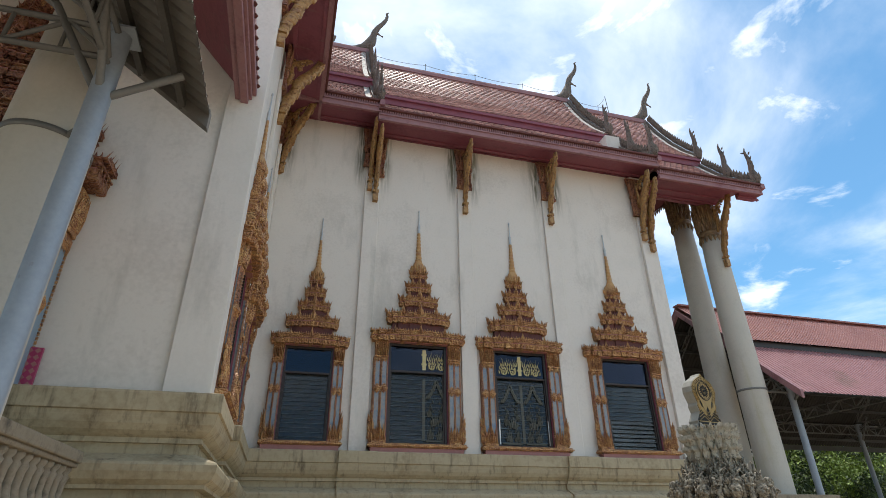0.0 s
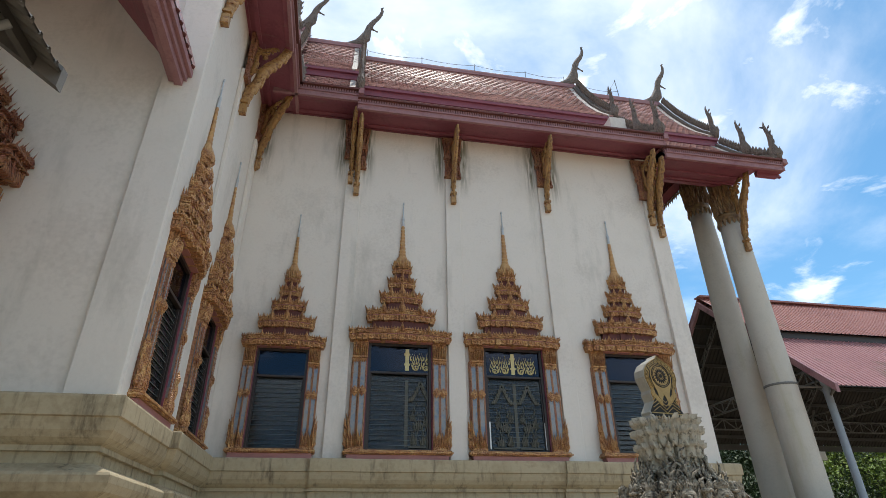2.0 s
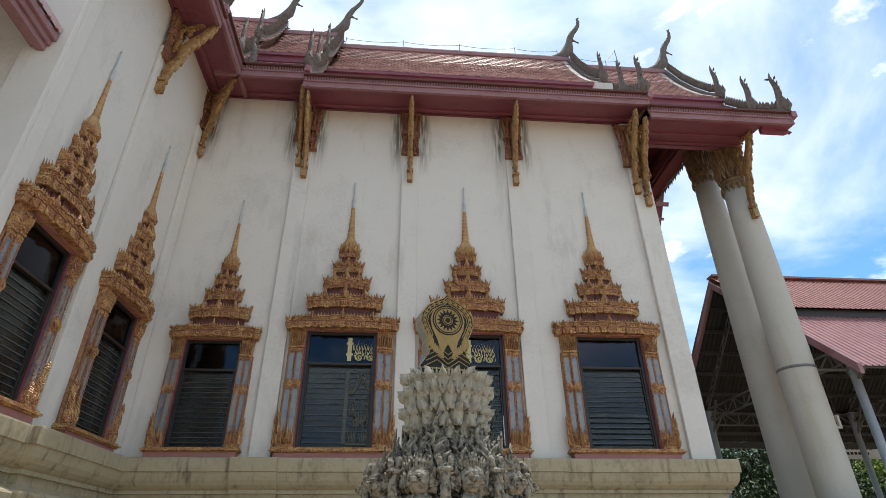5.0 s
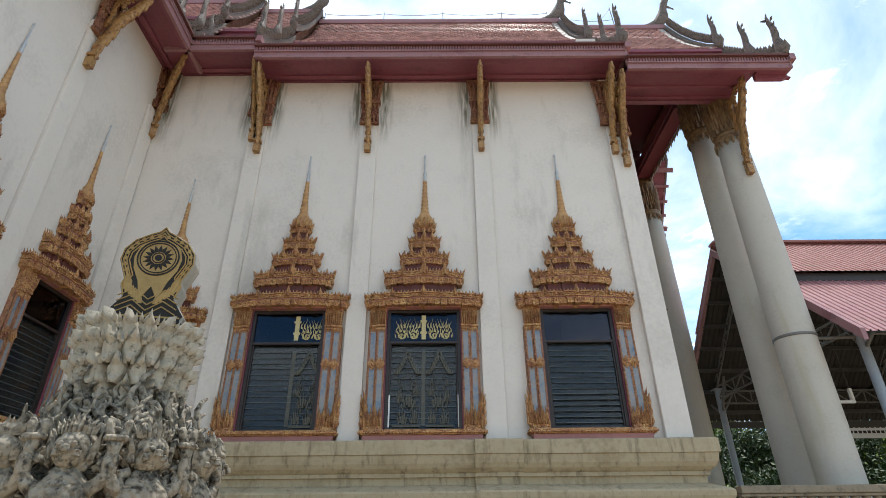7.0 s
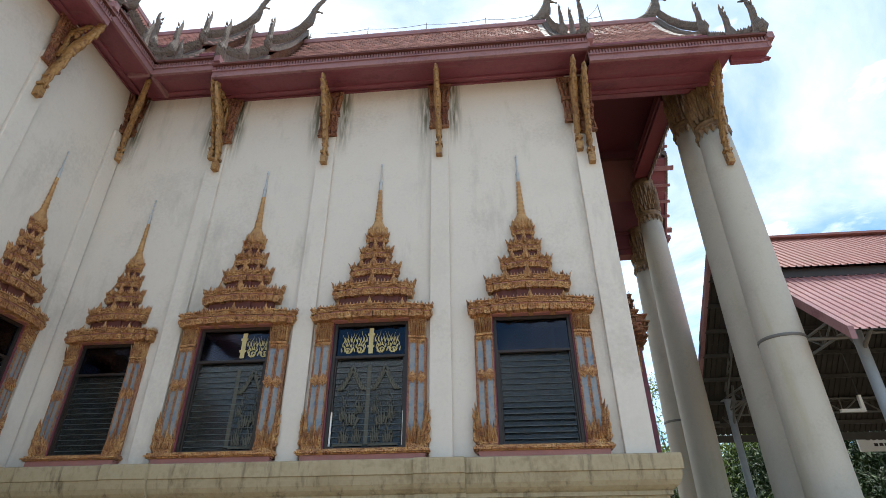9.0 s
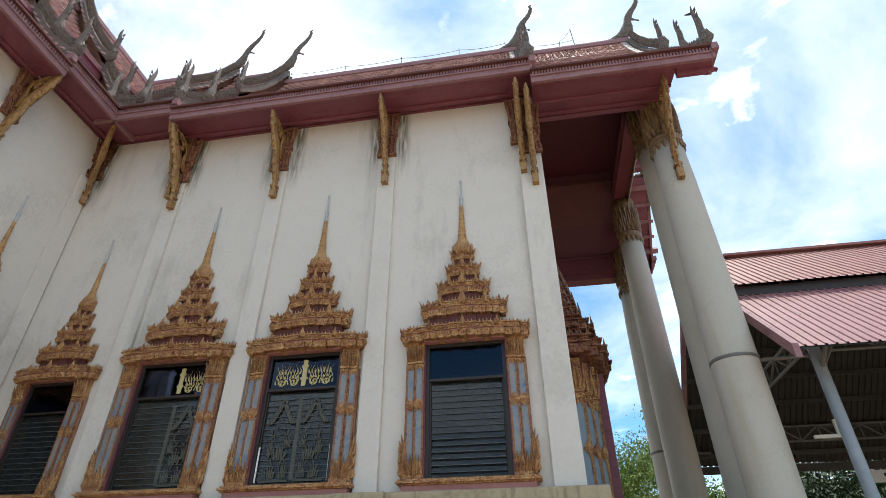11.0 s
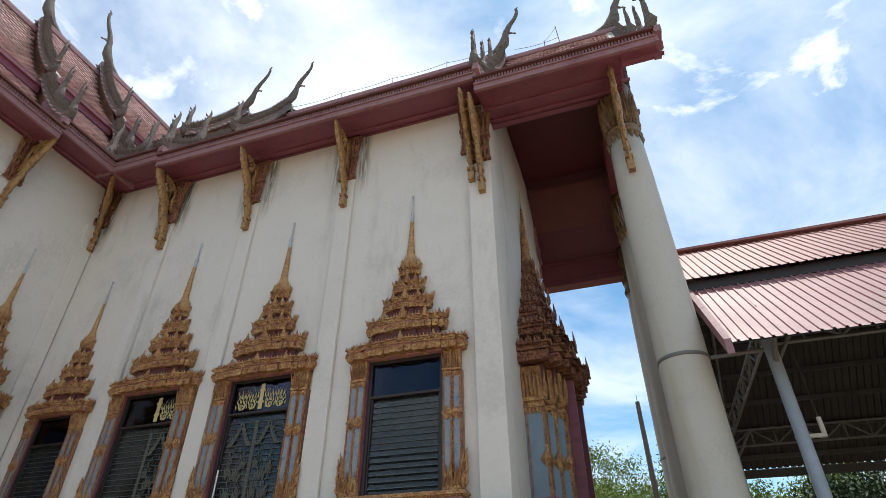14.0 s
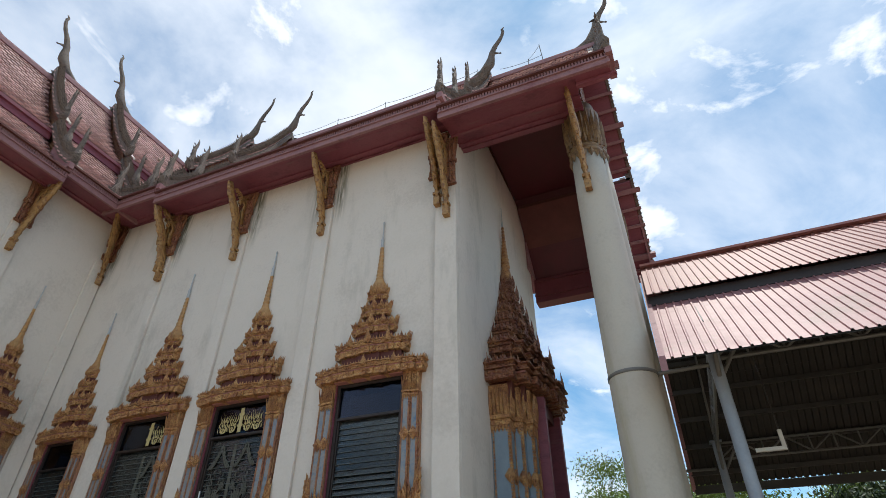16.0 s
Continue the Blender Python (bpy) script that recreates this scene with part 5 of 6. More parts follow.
def balustrade(m, length, h, label):
    t = thing("balustrade", m, label, "balustrade", "terrace balustrades")
    b = Mesh()
    b.box(0, length, -0.10, 0.10, h - 0.10, h)
    b.box(0, length, -0.075, 0.075, h - 0.14, h - 0.10)
    part("rail", b, M_BALUSTER, t, "weathered cream handrail", 0.012)
    b = Mesh()
    b.box(0, length, -0.09, 0.09, 0, 0.12)
    part("kerb", b, M_BALUSTER, t, "", 0.01)
    n = int(length / 0.15)
    bal = Mesh()
    hh = h - 0.26
    bal.lathe([(0.055, 0), (0.055, 0.04), (0.035, 0.06), (0.062, hh * 0.3), (0.05, hh * 0.45), (0.028, hh * 0.62), (0.035, hh * 0.78), (0.05, hh * 0.86), (0.035, hh * 0.9), (0.055, hh * 0.95), (0.055, hh)], 10)
    first = part("baluster", bal, M_BALUSTER, t)
    for i in range(n):
        o = first if i == 0 else first.copy()
        if i:
            scene.collection.objects.link(o)
        o.location = ((i + 0.5) * length / n, 0, 0.12)


balustrade(pose(8.98, 10.36, 1.35), 2.75, 0.84, "cream balustrade with turned balusters on the porch terrace")
balustrade(pose(-1.86, 6.0, 1.35, 0, 0, -90), 2.9, 0.86, "cream balustrade with turned balusters beside the transept porch")


# ---------- sheds with metal roofs ----------
def ribbed(mesh, length, d0, z0, d1, z1, pitch=0.26):
    """Trapezoidal metal sheet: ribs run down the slope, local x along the ridge."""
    n = int(length / pitch)
    sec = []
    for i in range(n):
        x = i * pitch
        sec += [(x, 0), (x + pitch * 0.68, 0), (x + pitch * 0.76, 0.024), (x + pitch * 0.92, 0.024)]
    sec.append((n * pitch, 0))
    v = [(x, -d0, z0 + h) for x, h in sec] + [(x, -d1, z1 + h) for x, h in sec]
    k = len(sec)
    mesh.add(v, [(i, i + 1, k + i + 1, k + i) for i in range(k - 1)])
    v2 = [(x, y, z - 0.012) for x, y, z in v]
    return v2, [(i, k + i, k + i + 1, i + 1) for i in range(k - 1)]


def truss(mesh, a, b, h, n, r=0.025):
    a, b = Vector(a), Vector(b)
    up = Vector((0, 0, h))
    mesh.tube(a, b, r, n=6)
    mesh.tube(a + up, b + up, r, n=6)
    for i in range(n):
        p0, p1 = a.lerp(b, i / n), a.lerp(b, (i + 1) / n)
        mesh.tube(p0 + (up if i % 2 else up * 0), p1 + (up * 0 if i % 2 else up), r * 0.75, n=6)
        mesh.tube(p1, p1 + up, r * 0.6, n=6)


def shed(m, length, zr, ze, half, cap, post_y, label, south_mat, cap_mat, pitch=0.125, flash=True, first=0.62, lining=M_UNDERSHADE):
    """A gabled shed; local x along the ridge from its near gable, y = 0 under the ridge."""
    t = thing("metal_shed", m, label, "shed", "metal-roofed sheds")
    a, b = Mesh(), Mesh()
    ribbed(a, length, 0.12, zr - 0.12 * (zr - ze) / half, half, ze, pitch)
    part("roof_sheet", a, south_mat, t, "ribbed metal roof sheet")
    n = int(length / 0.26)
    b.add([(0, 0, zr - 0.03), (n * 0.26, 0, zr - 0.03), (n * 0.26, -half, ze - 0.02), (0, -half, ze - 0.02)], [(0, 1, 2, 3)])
    part("roof_lining", b, lining, t, "bare sheet underside, with shade in the shed's lining colour")
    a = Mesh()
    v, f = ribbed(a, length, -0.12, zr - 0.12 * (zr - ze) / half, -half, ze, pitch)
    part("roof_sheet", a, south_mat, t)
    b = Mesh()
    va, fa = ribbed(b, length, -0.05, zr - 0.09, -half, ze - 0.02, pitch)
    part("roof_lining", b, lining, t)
    if cap:
        for sg in (1, -1):
            a = Mesh()
            ribbed(a, length, 0.0, zr + 0.18, sg * cap, zr + 0.14 - cap * (zr - ze) / half * 0.92, pitch)
            part("cap_sheet", a, cap_mat, t, "raised ridge roof in faded red sheet")
            # Near-black strip drawn as the dark gap under the raised cap.
            a = Mesh()
            zc = zr + 0.14 - cap * (zr - ze) / half * 0.92
            a.box(0, length, *sorted((-sg * cap * 0.94, -sg * (cap * 0.94 - 0.04))), zc - 0.16, zc + 0.01)
            part("cap_board", a, M_FRAME, t)
        a = Mesh()
        a.box(0, length, -0.14, 0.14, zr + 0.17, zr + 0.22)
        part("ridge_cap", a, cap_mat, t)
    # verge flashings along the near gable
    for sg in (-1, 1):
        a = Mesh()
        s = (zr - ze) / half
        v = [(x, sg * d, z + o) for x in (-0.05, 0.03) for d, z in ((0, zr), (half, ze)) for o in (-0.14, 0.05)]
        a.add(v, [(0, 1, 3, 2), (4, 6, 7, 5), (1, 5, 7, 3), (0, 2, 6, 4), (0, 4, 5, 1), (2, 3, 7, 6)])
        part("verge_flashing", a, M_FASCIA if flash else M_UNDERLIGHT, t)
        for k in range(1, 8):
            d = half * k / 7.6
            z = zr - s * d - 0.09
            a = Mesh()
            a.box(0, length, sg * d - 0.025, sg * d + 0.025, z - 0.05, z + 0.04)
            part("purlin", a, M_PURLIN, t)
        if sg > 0 and flash:
            a = Mesh()
            a.box(0, length, half - 0.04, half - 0.01, ze - 0.20, ze - 0.03)
            part("eave_board", a, M_PURLIN, t)
        yy = sg * post_y
        zt = zr - s * abs(post_y) - 0.2
        k = 0
        while first + k * 4.2 < length:
            x = first + k * 4.2
            a = Mesh()
            a.tube((x, yy, 0), (x, yy, zt), 0.078, n=16)
            a.box(x - 0.12, x + 0.12, yy - 0.12, yy + 0.12, zt - 0.02, zt)
            part("post", a, M_STEEL, t, "round blue-grey steel post")
            a = Mesh()
            a.tube((x, yy, zt - 0.65), (x + 0.4, yy, zt - 0.06), 0.03, n=8)
            a.tube((x, yy, zt - 0.65), (x, yy + sg * 0.5, zt - 0.3), 0.03, n=8)
            a.tube((x, yy, zt - 0.65), (x, yy - sg * 0.5, zt + 0.2), 0.03, n=8)
            part("knee_brace", a, M_GREYSTEEL, t)
            if sg < 0:
                a = Mesh()
                truss(a, (x, yy, zt - 0.25), (x, -yy, zt - 0.25), 0.3, 12)
                truss(a, (x, yy, zt), (x, 0, zr - 0.3), 0.2, 8, 0.02)
                truss(a, (x, -yy, zt), (x, 0, zr - 0.3), 0.2, 8, 0.02)
                part("roof_truss", a, M_GREYSTEEL, t, "welded grey steel truss")
            if first + (k + 1) * 4.2 < length:
                a = Mesh()
                truss(a, (x, yy, zt - 0.36), (x + 4.2, yy, zt - 0.36), 0.32, 10)
                part("eave_truss", a, M_GREYSTEEL, t)
            k += 1
    return t


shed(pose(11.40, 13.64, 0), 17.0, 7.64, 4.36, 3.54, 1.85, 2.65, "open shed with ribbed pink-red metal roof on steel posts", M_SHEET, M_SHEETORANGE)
shed(pose(CX, 4.0, 0, 0, 0, -90), 9.0, 6.82, 4.68, 2.85, 0, 2.2, "open canopy of corrugated sheet on blue-grey steel posts", M_UNDERLIGHT, M_SHEET, 0.13, False, 0.45, M_UNDERLIGHT)


# ---------- boundary stone on its pedestal ----------
SX, SY = 3.60, 4.25
t = thing("boundary_stone", pose(SX, SY, 2.30, 0, 0, 12), "leaf-shaped black and gold boundary stone with a wheel", "boundary stone")
out = [(-0.165, 0.0), (-0.165, 0.03), (-0.15, 0.04), (-0.15, 0.055), (-0.16, 0.065), (-0.135, 0.10), (-0.105, 0.145), (-0.125, 0.20), (-0.115, 0.225), (-0.135, 0.27), (-0.155, 0.32), (-0.15, 0.37), (-0.115, 0.42),
       (-0.06, 0.455), (-0.02, 0.475), (0.0, 0.50)]
poly = out + [(-x, z) for x, z in out[-2::-1]]
b = Mesh()
b.prism(poly, -0.045, 0.055)
part("slab", b, M_SLAB, t, "grey weathered stone slab", 0.006)
b = Mesh()
b.prism([(x * 0.94, 0.01 + z * 0.96) for x, z in poly], -0.0495, -0.0452)
part("black_ground", b, M_BLACKGOLD, t)


def ring(mesh, cx, cz, r0, r1, y0, y1, n=40):
    v = [(cx + r * math.cos(2 * math.pi * i / n), y, cz + r * math.sin(2 * math.pi * i / n)) for y in (y0, y1) for r in (r0, r1) for i in range(n)]
    f = []
    for i in range(n):
        j = (i + 1) % n
        f += [(i, j, n + j, n + i), (n + i, n + j, 3 * n + j, 3 * n + i), (i, 2 * n + i, 2 * n + j, j)]
    mesh.add(v, f)


b = Mesh()
b.prism([(0.0, 0.20), (0.03, 0.145), (0.045, 0.17), (0.058, 0.22), (0.088, 0.28), (0.097, 0.335), (0.083, 0.385), (0.045, 0.415), (0, 0.425),
         (-0.045, 0.415), (-0.083, 0.385), (-0.097, 0.335), (-0.088, 0.28), (-0.058, 0.22), (-0.045, 0.17), (-0.03, 0.145)], -0.053, -0.0497)
part("gold_field", b, M_GOLDLEAF, t, "gold lacquer field")
b = Mesh()
ring(b, 0, 0.335, 0.080, 0.086, -0.0565, -0.0532)
ring(b, 0, 0.335, 0.070, 0.074, -0.0565, -0.0532)
ring(b, 0, 0.335, 0.0, 0.014, -0.0565, -0.0532, 16)
ring(b, 0, 0.335, 0.022, 0.026, -0.0565, -0.0532, 24)
for i in range(16):
    a = 2 * math.pi * i / 16
    m = Matrix.Translation((0, 0, 0.335)) @ Matrix.Rotation(a, 4, 'Y')
    b.leaf(0, -0.0532, 0.030, 0.014, 0.034, 0.003, 0, 0, m)
part("wheel", b, M_BLACKGOLD, t, "black wheel of spokes")
b = Mesh()
for o in (0.95, 0.88, 0.80, 0.73):
    pl = [(x * o, 0.305 + (z - 0.305) * o) for x, z in poly[6:-6]]
    for (xa, za), (xb, zb) in zip(pl, pl[1:]):
        b.tube((xa, -0.051, za), (xb, -0.051, zb), 0.0028, n=5)
for z in (0.012, 0.03, 0.06):
    b.box(-0.14, 0.14, -0.052, -0.0497, z, z + 0.007)
for z in (0.075, 0.10, 0.125, 0.15):
    for xa, za, xb, zb in ((-0.12, z, -0.06, z + 0.035), (-0.06, z + 0.035, 0.0, z - 0.01), (0.0, z - 0.01, 0.06, z + 0.035), (0.06, z + 0.035, 0.12, z)):
        b.tube((xa, -0.051, za), (xb, -0.051, zb), 0.0028, n=5)
for sg in (-1, 1):
    for k in range(6):
        b.leaf(sg * (0.03 + 0.014 * k), -0.0502, 0.12 + 0.012 * k, 0.02, 0.06, 0.003, sg * 0.015, 0)
    b.leaf(sg * 0.09, -0.0502, 0.19, 0.03, 0.075, 0.004, sg * 0.02, 0)
    for k in range(9):
        a = radians(-30 + 14 * k)
        b.leaf(sg * 0.132 * math.cos(a), -0.0502, 0.32 + 0.115 * math.sin(a), 0.016, 0.022, 0.003, 0, 0)
tagged(part("gold_line_work", b, M_GOLDLEAF, t, "fine gold outlines and leaves"), kind="stuff")

t = thing("stone_pedestal", pose(SX, SY, 0, 0, 0, 12), "weathered grey-white lotus pedestal carried by crouching figures", "pedestal")
b = Mesh()
b.lathe([(0.27, 1.30), (0.27, 1.64), (0.30, 1.68), (0.30, 1.73), (0.25, 1.75), (0.22, 1.82), (0.23, 1.86), (0.19, 1.92), (0.16, 1.96), (0.15, 2.02), (0.165, 2.08), (0.178, 2.2), (0.165, 2.296)], 8, ang=math.pi / 8)
part("core", b, M_STONE, t)
b = Mesh()
b.lathe([(0.62, 0.0), (0.62, 0.25), (0.52, 0.35), (0.46, 0.5), (0.42, 0.7), (0.44, 0.95), (0.44, 1.10), (0.44, 1.32)], 8, ang=math.pi / 8)
part("base", b, M_STONE, t)
rnd = random.Random(3)


def petal(wd, h):
    """A lotus petal with an ogee point, a raised rim and a sunken middle."""
    m = Mesh()
    nu, nv = 10, 10
    v = []
    for j in range(nv + 1):
        q = j / nv
        half_w = wd / 2 * (0.80 + 0.28 * math.sin(q * 2.4)) * (1 if q < 0.5 else max(0.05, 1 - ((q - 0.5) / 0.5) ** 1.25))
        for i in range(nu + 1):
            u = -1 + 2 * i / nu
            inside = (u / 0.72) ** 2 + ((q - 0.42) / 0.34) ** 2
            rim = 0.012 if 0.62 < inside < 1.5 else (-0.006 if inside <= 0.62 else 0.002)
            v.append((u * half_w, -0.030 * (1 - u * u) - rim + 0.03 * (u * u) - 0.06 * max(0, q - 0.6), q * h))
    m.add(v, [(j * (nu + 1) + i, j * (nu + 1) + i + 1, (j + 1) * (nu + 1) + i + 1, (j + 1) * (nu + 1) + i) for j in range(nv) for i in range(nu)], True)
    for k in (-1, 1):
        m.leaf(k * wd * 0.40, -0.012, h * 0.62, wd * 0.2, h * 0.30, 0.012, k * wd * 0.06, 0.015)
    return m


for z, r, n, wd, h in ((2.20, 0.176, 17, 0.068, 0.140), (2.125, 0.186, 17, 0.070, 0.135), (2.05, 0.182, 16, 0.068, 0.115), (1.99, 0.160, 14, 0.064, 0.095), (2.02, 0.150, 13, 0.066, -0.065)):
    src = part("lotus_petal", petal(wd, h), M_PETAL, t)
    for i in range(n):
        o = src if i == 0 else src.copy()
        if i:
            scene.collection.objects.link(o)
        a = 360 * (i + (0.5 if z in (2.125, 1.99) else 0)) / n
        o.matrix_basis = pose(0, 0, z + rnd.uniform(-.006, .006), 0, 0, a) @ pose(0, -r, 0, rnd.uniform(6, 10) * (1 if h > 0 else -1), 0, rnd.uniform(-5, 5))
# swirling flame ornaments at two levels
for z, r, n, sc in ((1.91, 0.18, 11, 1.15), (1.84, 0.235, 13, 1.2), (1.79, 0.285, 14, 1.0), (1.75, 0.31, 30, 0.45), (1.72, 0.32, 14, -0.9)):
    b = Mesh()
    for x, s_, ln, o_ in ((0.0, 1.0, 1, 0.03), (-0.03, 0.7, -1, 0.02), (0.03, 0.75, 1, 0.02), (-0.012, 0.5, -1, 0.045), (0.02, 0.42, 1, 0.05)):
        hs = sc * s_
        b.horn([(x, 0.0, 0.014), (x + 0.022 * ln, 0.035 * hs, 0.017), (x + 0.016 * ln, 0.075 * hs, 0.015), (x - 0.006 * ln, 0.11 * hs, 0.012), (x + 0.004 * ln, 0.14 * hs, 0.009), (x + 0.03 * ln, 0.16 * hs, 0.004)], 0.8, 6, pose(0, -o_, 0))
    src = part("flame_ornament", b, M_STONE, t)
    for i in range(n):
        o = src if i == 0 else src.copy()
        if i:
            scene.collection.objects.link(o)
        o.matrix_basis = pose(0, 0, z + rnd.uniform(-.015, .015), 0, 0, 360 * i / n + rnd.uniform(-5, 5)) @ pose(0, -r, 0, rnd.uniform(-8, 8), rnd.uniform(-15, 15), rnd.uniform(-25, 25)) @ Matrix.Scale(rnd.uniform(.8, 1.2), 4)


def figure(m):
    b = Mesh()
    b.lathe([(0.0, -0.075), (0.04, -0.068), (0.062, -0.04), (0.07, 0.0), (0.066, 0.035), (0.045, 0.065), (0.0, 0.08)], 14, (0, -0.03, 0.62), sy=0.95)
    for sg in (-1, 1):
        b.lathe([(0, -0.014), (0.014, -0.006), (0.014, 0.006), (0, 0.014)], 8, (sg * 0.026, -0.094, 0.635))
        b.lathe([(0, -0.02), (0.02, -0.01), (0.02, 0.01), (0, 0.02)], 8, (sg * 0.036, -0.075, 0.60))
        b.leaf(sg * 0.072, -0.03, 0.58, 0.035, 0.12, 0.02, sg * 0.03, 0.0)
        b.horn([(sg * 0.08, 0.45, 0.034), (sg * 0.13, 0.49, 0.03), (sg * 0.165, 0.54, 0.025), (sg * 0.165, 0.59, 0.023), (sg * 0.145, 0.65, 0.021), (sg * 0.125, 0.70, 0.017), (sg * 0.12, 0.73, 0.02), (sg * 0.115, 0.75, 0.01)], 1.0, 10, pose(0, -0.03, 0))
        b.lathe([(0.03, -0.012), (0.036, 0), (0.03, 0.012)], 10, (sg * 0.14, -0.03, 0.67))
        b.tube((sg * 0.06, -0.02, 0.2), (sg * 0.17, -0.10, 0.24), 0.065, 0.05, 10)
        b.tube((sg * 0.17, -0.10, 0.24), (sg * 0.13, -0.05, 0.0), 0.05, 0.035, 10)
    b.lathe([(0.0, -0.02), (0.022, -0.01), (0.02, 0.012), (0, 0.02)], 8, (0, -0.105, 0.615))
    b.lathe([(0.075, 0.14), (0.10, 0.2), (0.085, 0.28), (0.11, 0.38), (0.125, 0.46), (0.07, 0.52), (0.045, 0.56)], 14, (0, -0.01, 0), sy=0.75)
    for k in range(9):
        b.leaf(-0.06 + k * 0.015, -0.06 + abs(k - 4) * 0.008, 0.68, 0.028, 0.09 - abs(k - 4) * 0.008, 0.02, (k - 4) * 0.006, 0)
    ob = part("crouching_figure_statue", b, M_STONE)
    ob.matrix_basis = m
    return tagged(ob, "weathered cement guardian statue holding up the pedestal", "statue", "statues round the pedestal")


for i in range(10):
    figure(pose(SX, SY, 1.32, 0, 0, 12 + 36 * i) @ pose(0, -0.345, 0) @ Matrix.Scale(0.76, 4))


# ---------- small things on and round the roof ----------
t = thing("lightning_rod", pose(10.2, CY, 15.2), "thin lightning rod with a cable on the roof ridge", "lightning rod")
b = Mesh()
b.tube((0, 0, 0), (-0.05, 0, 0.9), 0.012, n=6)
part("rod", b, M_GREYSTEEL, t)
b = Mesh()
b.tube((-0.45, 0, 0), (-0.42, 0, 0.35), 0.01, n=6)
for k in range(8):
    a0, a1 = k / 8, (k + 1) / 8
    b.tube((-0.05 - 0.4 * a0, 0, 0.85 - 0.5 * a0 - 0.25 * a0 * (1 - a0)), (-0.05 - 0.4 * a1, 0, 0.85 - 0.5 * a1 - 0.25 * a1 * (1 - a1)), 0.006, n=5)
part("cable", b, M_GREYSTEEL, t)
t = thing("ridge_wire", pose(0, CY, 0), "thin sagging lightning wire strung along the roof ridge", "wire")
for x0, x1, z in ((1.4, 3.2, 15.86), (3.2, 5.0, 15.86), (5.0, 6.8, 15.86), (6.8, 8.2, 15.86), (8.9, 10.2, 15.56)):
    b = Mesh()
    for k in range(6):
        a0, a1 = k / 6, (k + 1) / 6
        b.tube((x0 + (x1 - x0) * a0, 0, z - 0.32 * a0 * (1 - a0)), (x0 + (x1 - x0) * a1, 0, z - 0.32 * a1 * (1 - a1)), 0.007, n=5)
    part("span", b, M_GREYSTEEL, t)
for x in (1.4, 3.2, 5.0, 6.8, 8.2):
    t = thing("ridge_stay", pose(x, CY, 15.57), "short wire stay on the roof ridge", "wire stay", "ridge stays")
    b = Mesh()
    b.tube((0, 0, 0), (0, 0, 0.35), 0.01, n=6)
    part("pin", b, M_GREYSTEEL, t)
t = thing("bird", pose(11.66, 9.86, 11.02) @ Matrix.Scale(0.62, 4), "small dark bird perched on a roof finial", "bird")
b = Mesh()
b.horn([(-0.16, 0.03, 0.015), (-0.08, 0.05, 0.035), (0.0, 0.06, 0.05), (0.06, 0.09, 0.04), (0.09, 0.13, 0.03), (0.12, 0.135, 0.02), (0.15, 0.13, 0.004)], 0.8, 8)
part("body", b, M_BIRD, t)
t = thing("pole", pose(10.53, 26.4, 0), "thin weathered pole standing behind the terrace", "pole")
b = Mesh()
b.tube((0, 0, 0), (0, 0, 9.02), 0.13, 0.085, 10)
b.tube((0, 0, 9.02), (0, 0, 9.3), 0.012, n=6)
part("shaft", b, M_BARK, t)
t = thing("hanging_sign", pose(16.4, 17.3, 3.9), "pale sign board hung under the shed's eave", "sign")
b = Mesh()
b.box(-1.2, 1.2, -0.02, 0.02, 0, 0.4)
part("board", b, M_WHITE, t)
b = Mesh()
for z, l in ((0.26, 1.0), (0.12, 0.85)):
    for i in range(14):
        x = -l + i * 2 * l / 14
        b.box(x, x + 2 * l / 14 * 0.7, -0.028, -0.021, z, z + 0.07)
tagged(part("lettering", b, M_FRAME, t), kind="stuff")
t = thing("strip_lamp", pose(12.55, 12.6, 3.80), "white strip lamp hung under the shed roof", "lamp")
b = Mesh()
b.box(-0.22, 0.18, -0.03, 0.03, 0, 0.05)
b.box(0.13, 0.18, -0.03, 0.03, 0.05, 0.28)
part("body", b, M_WHITE, t)
b = Mesh()
b.tube((0.155, 0, 0.28), (0.155, 0, 2.75), 0.01, n=6)
part("hanger", b, M_PURLIN, t)


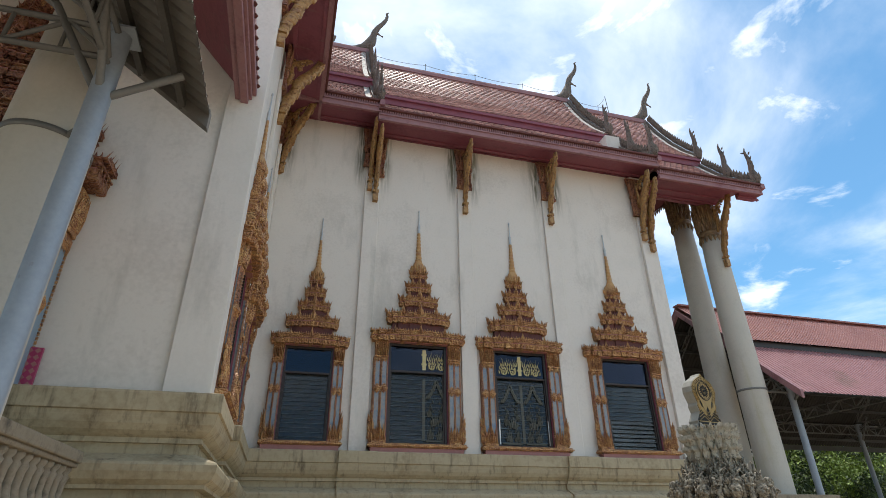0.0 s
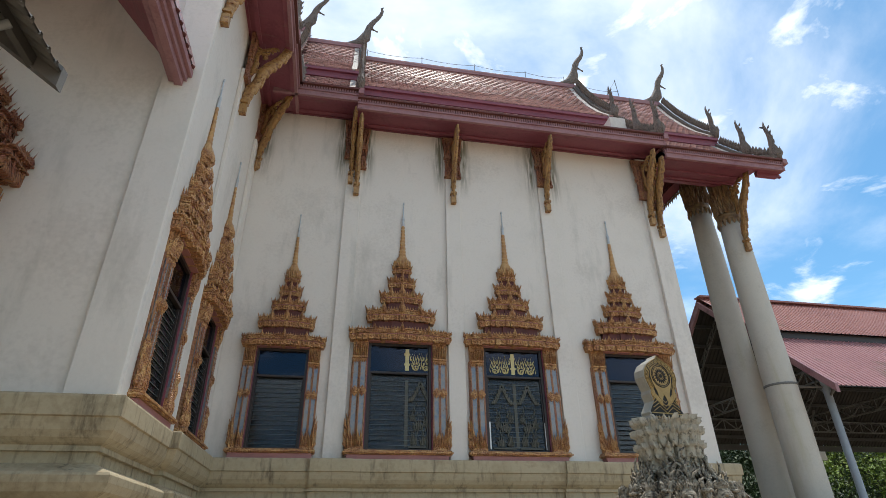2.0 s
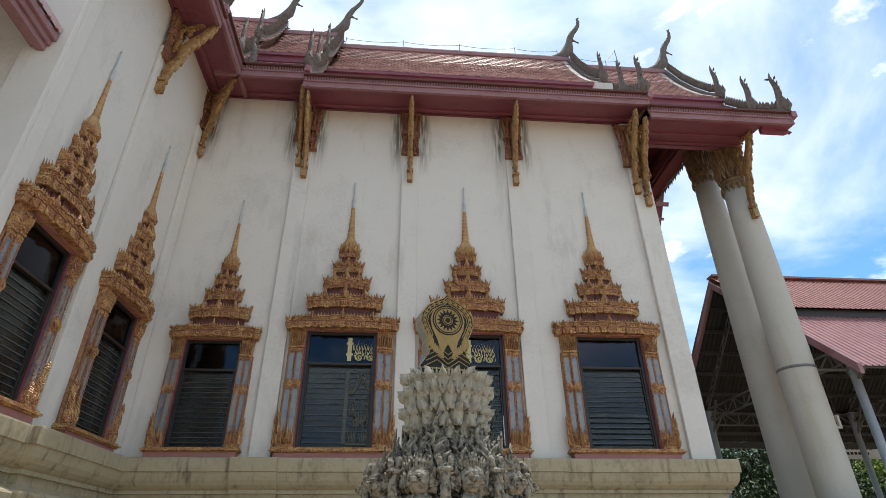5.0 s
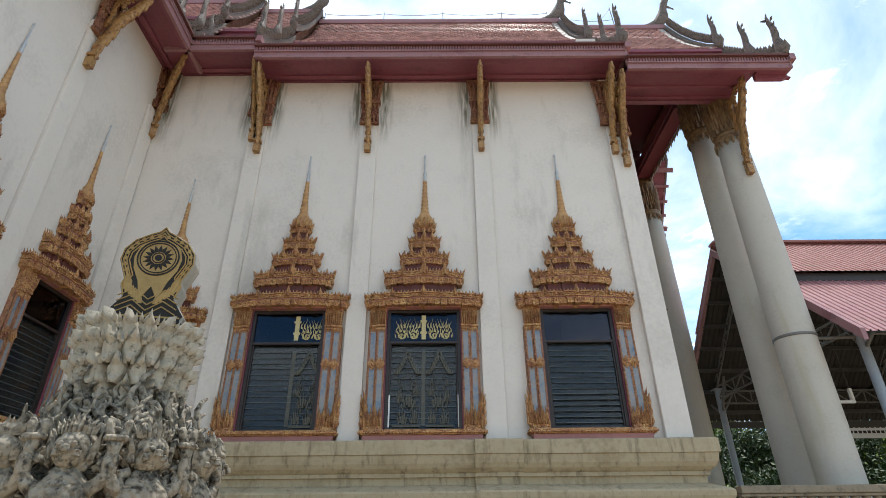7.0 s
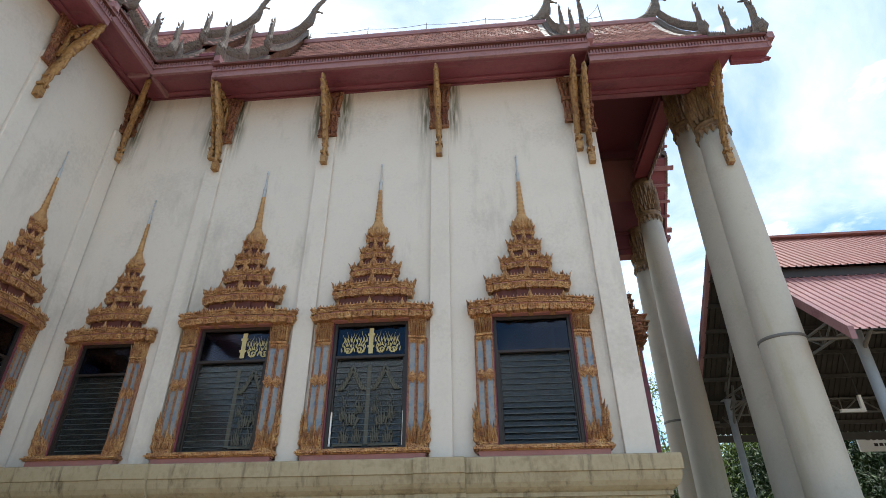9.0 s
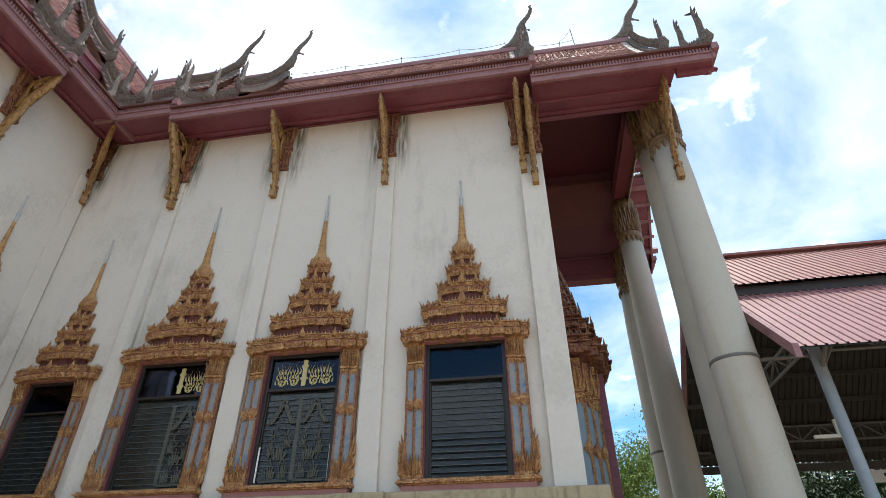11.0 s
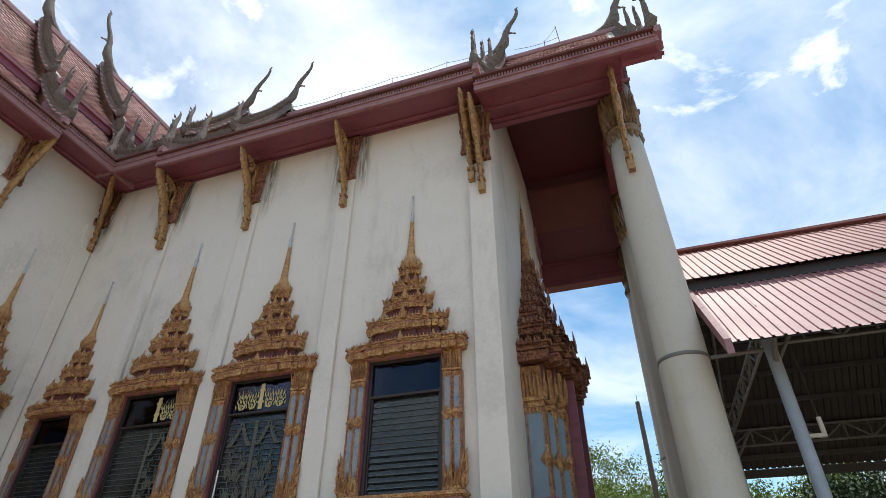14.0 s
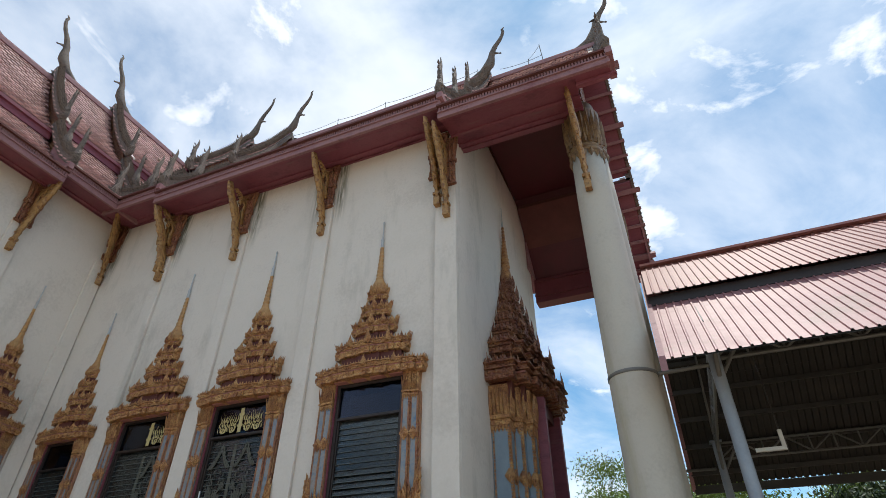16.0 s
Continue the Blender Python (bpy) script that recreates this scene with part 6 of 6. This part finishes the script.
# ---------- trees ----------
def tree(name, m, h, spread, leaf_mat, count, seed, label, ls=0.25):
    t = thing(name, m, label, "tree", "trees beyond the shed")
    r = random.Random(seed)
    tr = Mesh()
    tips = []
    top = Vector((r.uniform(-.4, .4), r.uniform(-.4, .4), h * 0.5))
    tr.tube((0, 0, 0), top * 0.5, 0.22, 0.17, 10)
    tr.tube(top * 0.5, top, 0.17, 0.12, 10)
    for i in range(9):
        a = 2 * math.pi * i / 9 + r.uniform(-.3, .3)
        base = top * r.uniform(0.55, 1.0)
        mid = base + Vector((math.cos(a), math.sin(a), 0)) * spread * r.uniform(.3, .5) + Vector((0, 0, h * r.uniform(.08, .2)))
        end = mid + Vector((math.cos(a + .4), math.sin(a + .4), 0)) * spread * r.uniform(.3, .5) + Vector((0, 0, h * r.uniform(.05, .24)))
        tr.tube(base, mid, 0.08, 0.05, 7)
        tr.tube(mid, end, 0.05, 0.02, 7)
        tips += [mid, end, base.lerp(mid, .7), mid.lerp(end, .5)]
    part("trunk", tr, M_BARK, t)
    cr = Mesh()
    clumps = [q + Vector((r.gauss(0, .5), r.gauss(0, .5), r.gauss(0.2, .5))) for q in tips for _ in range(2)]
    for i in range(count * 3):
        c = clumps[i % len(clumps)]
        p = c + Vector((r.gauss(0, 1), r.gauss(0, 1), r.gauss(0, .7))) * spread * 0.14
        s = ls * r.uniform(.6, 1.3)
        q = Euler((r.uniform(-1.2, 1.2), r.uniform(-1.2, 1.2), r.uniform(0, 6.3))).to_matrix()
        v = [p + q @ Vector(u) * s for u in ((-.5, 0, 0), (0, -.22, .05), (.5, 0, -.06), (0, .22, .05))]
        cr.add(v, [(0, 1, 2, 3)])
    k = part("crown", cr, leaf_mat, t)
    tagged(k, kind="stuff")
    return t


for i, (x, y, h, sp, lm, n) in enumerate(((10.5, 30, 9.4, 3.4, M_LEAF, 3600), (14.5, 27, 7.8, 3.0, M_LEAF, 3600), (7.0, 34, 9.6, 3.2, M_LEAF, 3000), (17, 23.5, 6.2, 3.2, M_LEAFSHADE, 4200), (21, 24.5, 6.6, 3.6, M_LEAFSHADE, 4200), (26.5, 23, 6.6, 3.6, M_LEAFSHADE, 4200), (31.5, 23, 6.6, 3.6, M_LEAFSHADE, 4200), (36, 23, 6.6, 3.6, M_LEAFSHADE, 4200), (19, 24, 5.8, 3.6, M_LEAFSHADE, 4200), (24, 25, 6.6, 4.0, M_LEAFSHADE, 4200),
                                           (21.5, 21, 4.6, 3.0, M_LEAF, 3600), (29, 24, 6.5, 4.0, M_LEAF, 3600), (34, 21, 6.5, 4.0, M_LEAFSHADE, 3600), (16.5, 22.5, 4.2, 2.4, M_LEAFSHADE, 3000), (13.0, 22.0, 3.6, 2.0, M_LEAFSHADE, 2600), (27, 19.6, 4.4, 2.6, M_LEAF, 3000), (15.0, 20.6, 3.4, 2.4, M_LEAFSHADE, 3400), (18.6, 20.2, 3.6, 2.6, M_LEAFSHADE, 3400), (23.5, 20.0, 3.4, 2.4, M_LEAFSHADE, 3400), (31, 20.2, 3.6, 2.6, M_LEAFSHADE, 3400), (11.6, 21.5, 3.2, 2.0, M_LEAF, 2600))):
    tree("tree", pose(x, y, 0, 0, 0, 40 * i), h, sp, lm, n * 3 if lm is M_LEAF else n * 2, 20 + i, "leafy green tree behind the open shed" if lm is M_LEAF else "tree behind the open shed, shade in its dark leaf colour", 0.15 if lm is M_LEAF else 0.17)
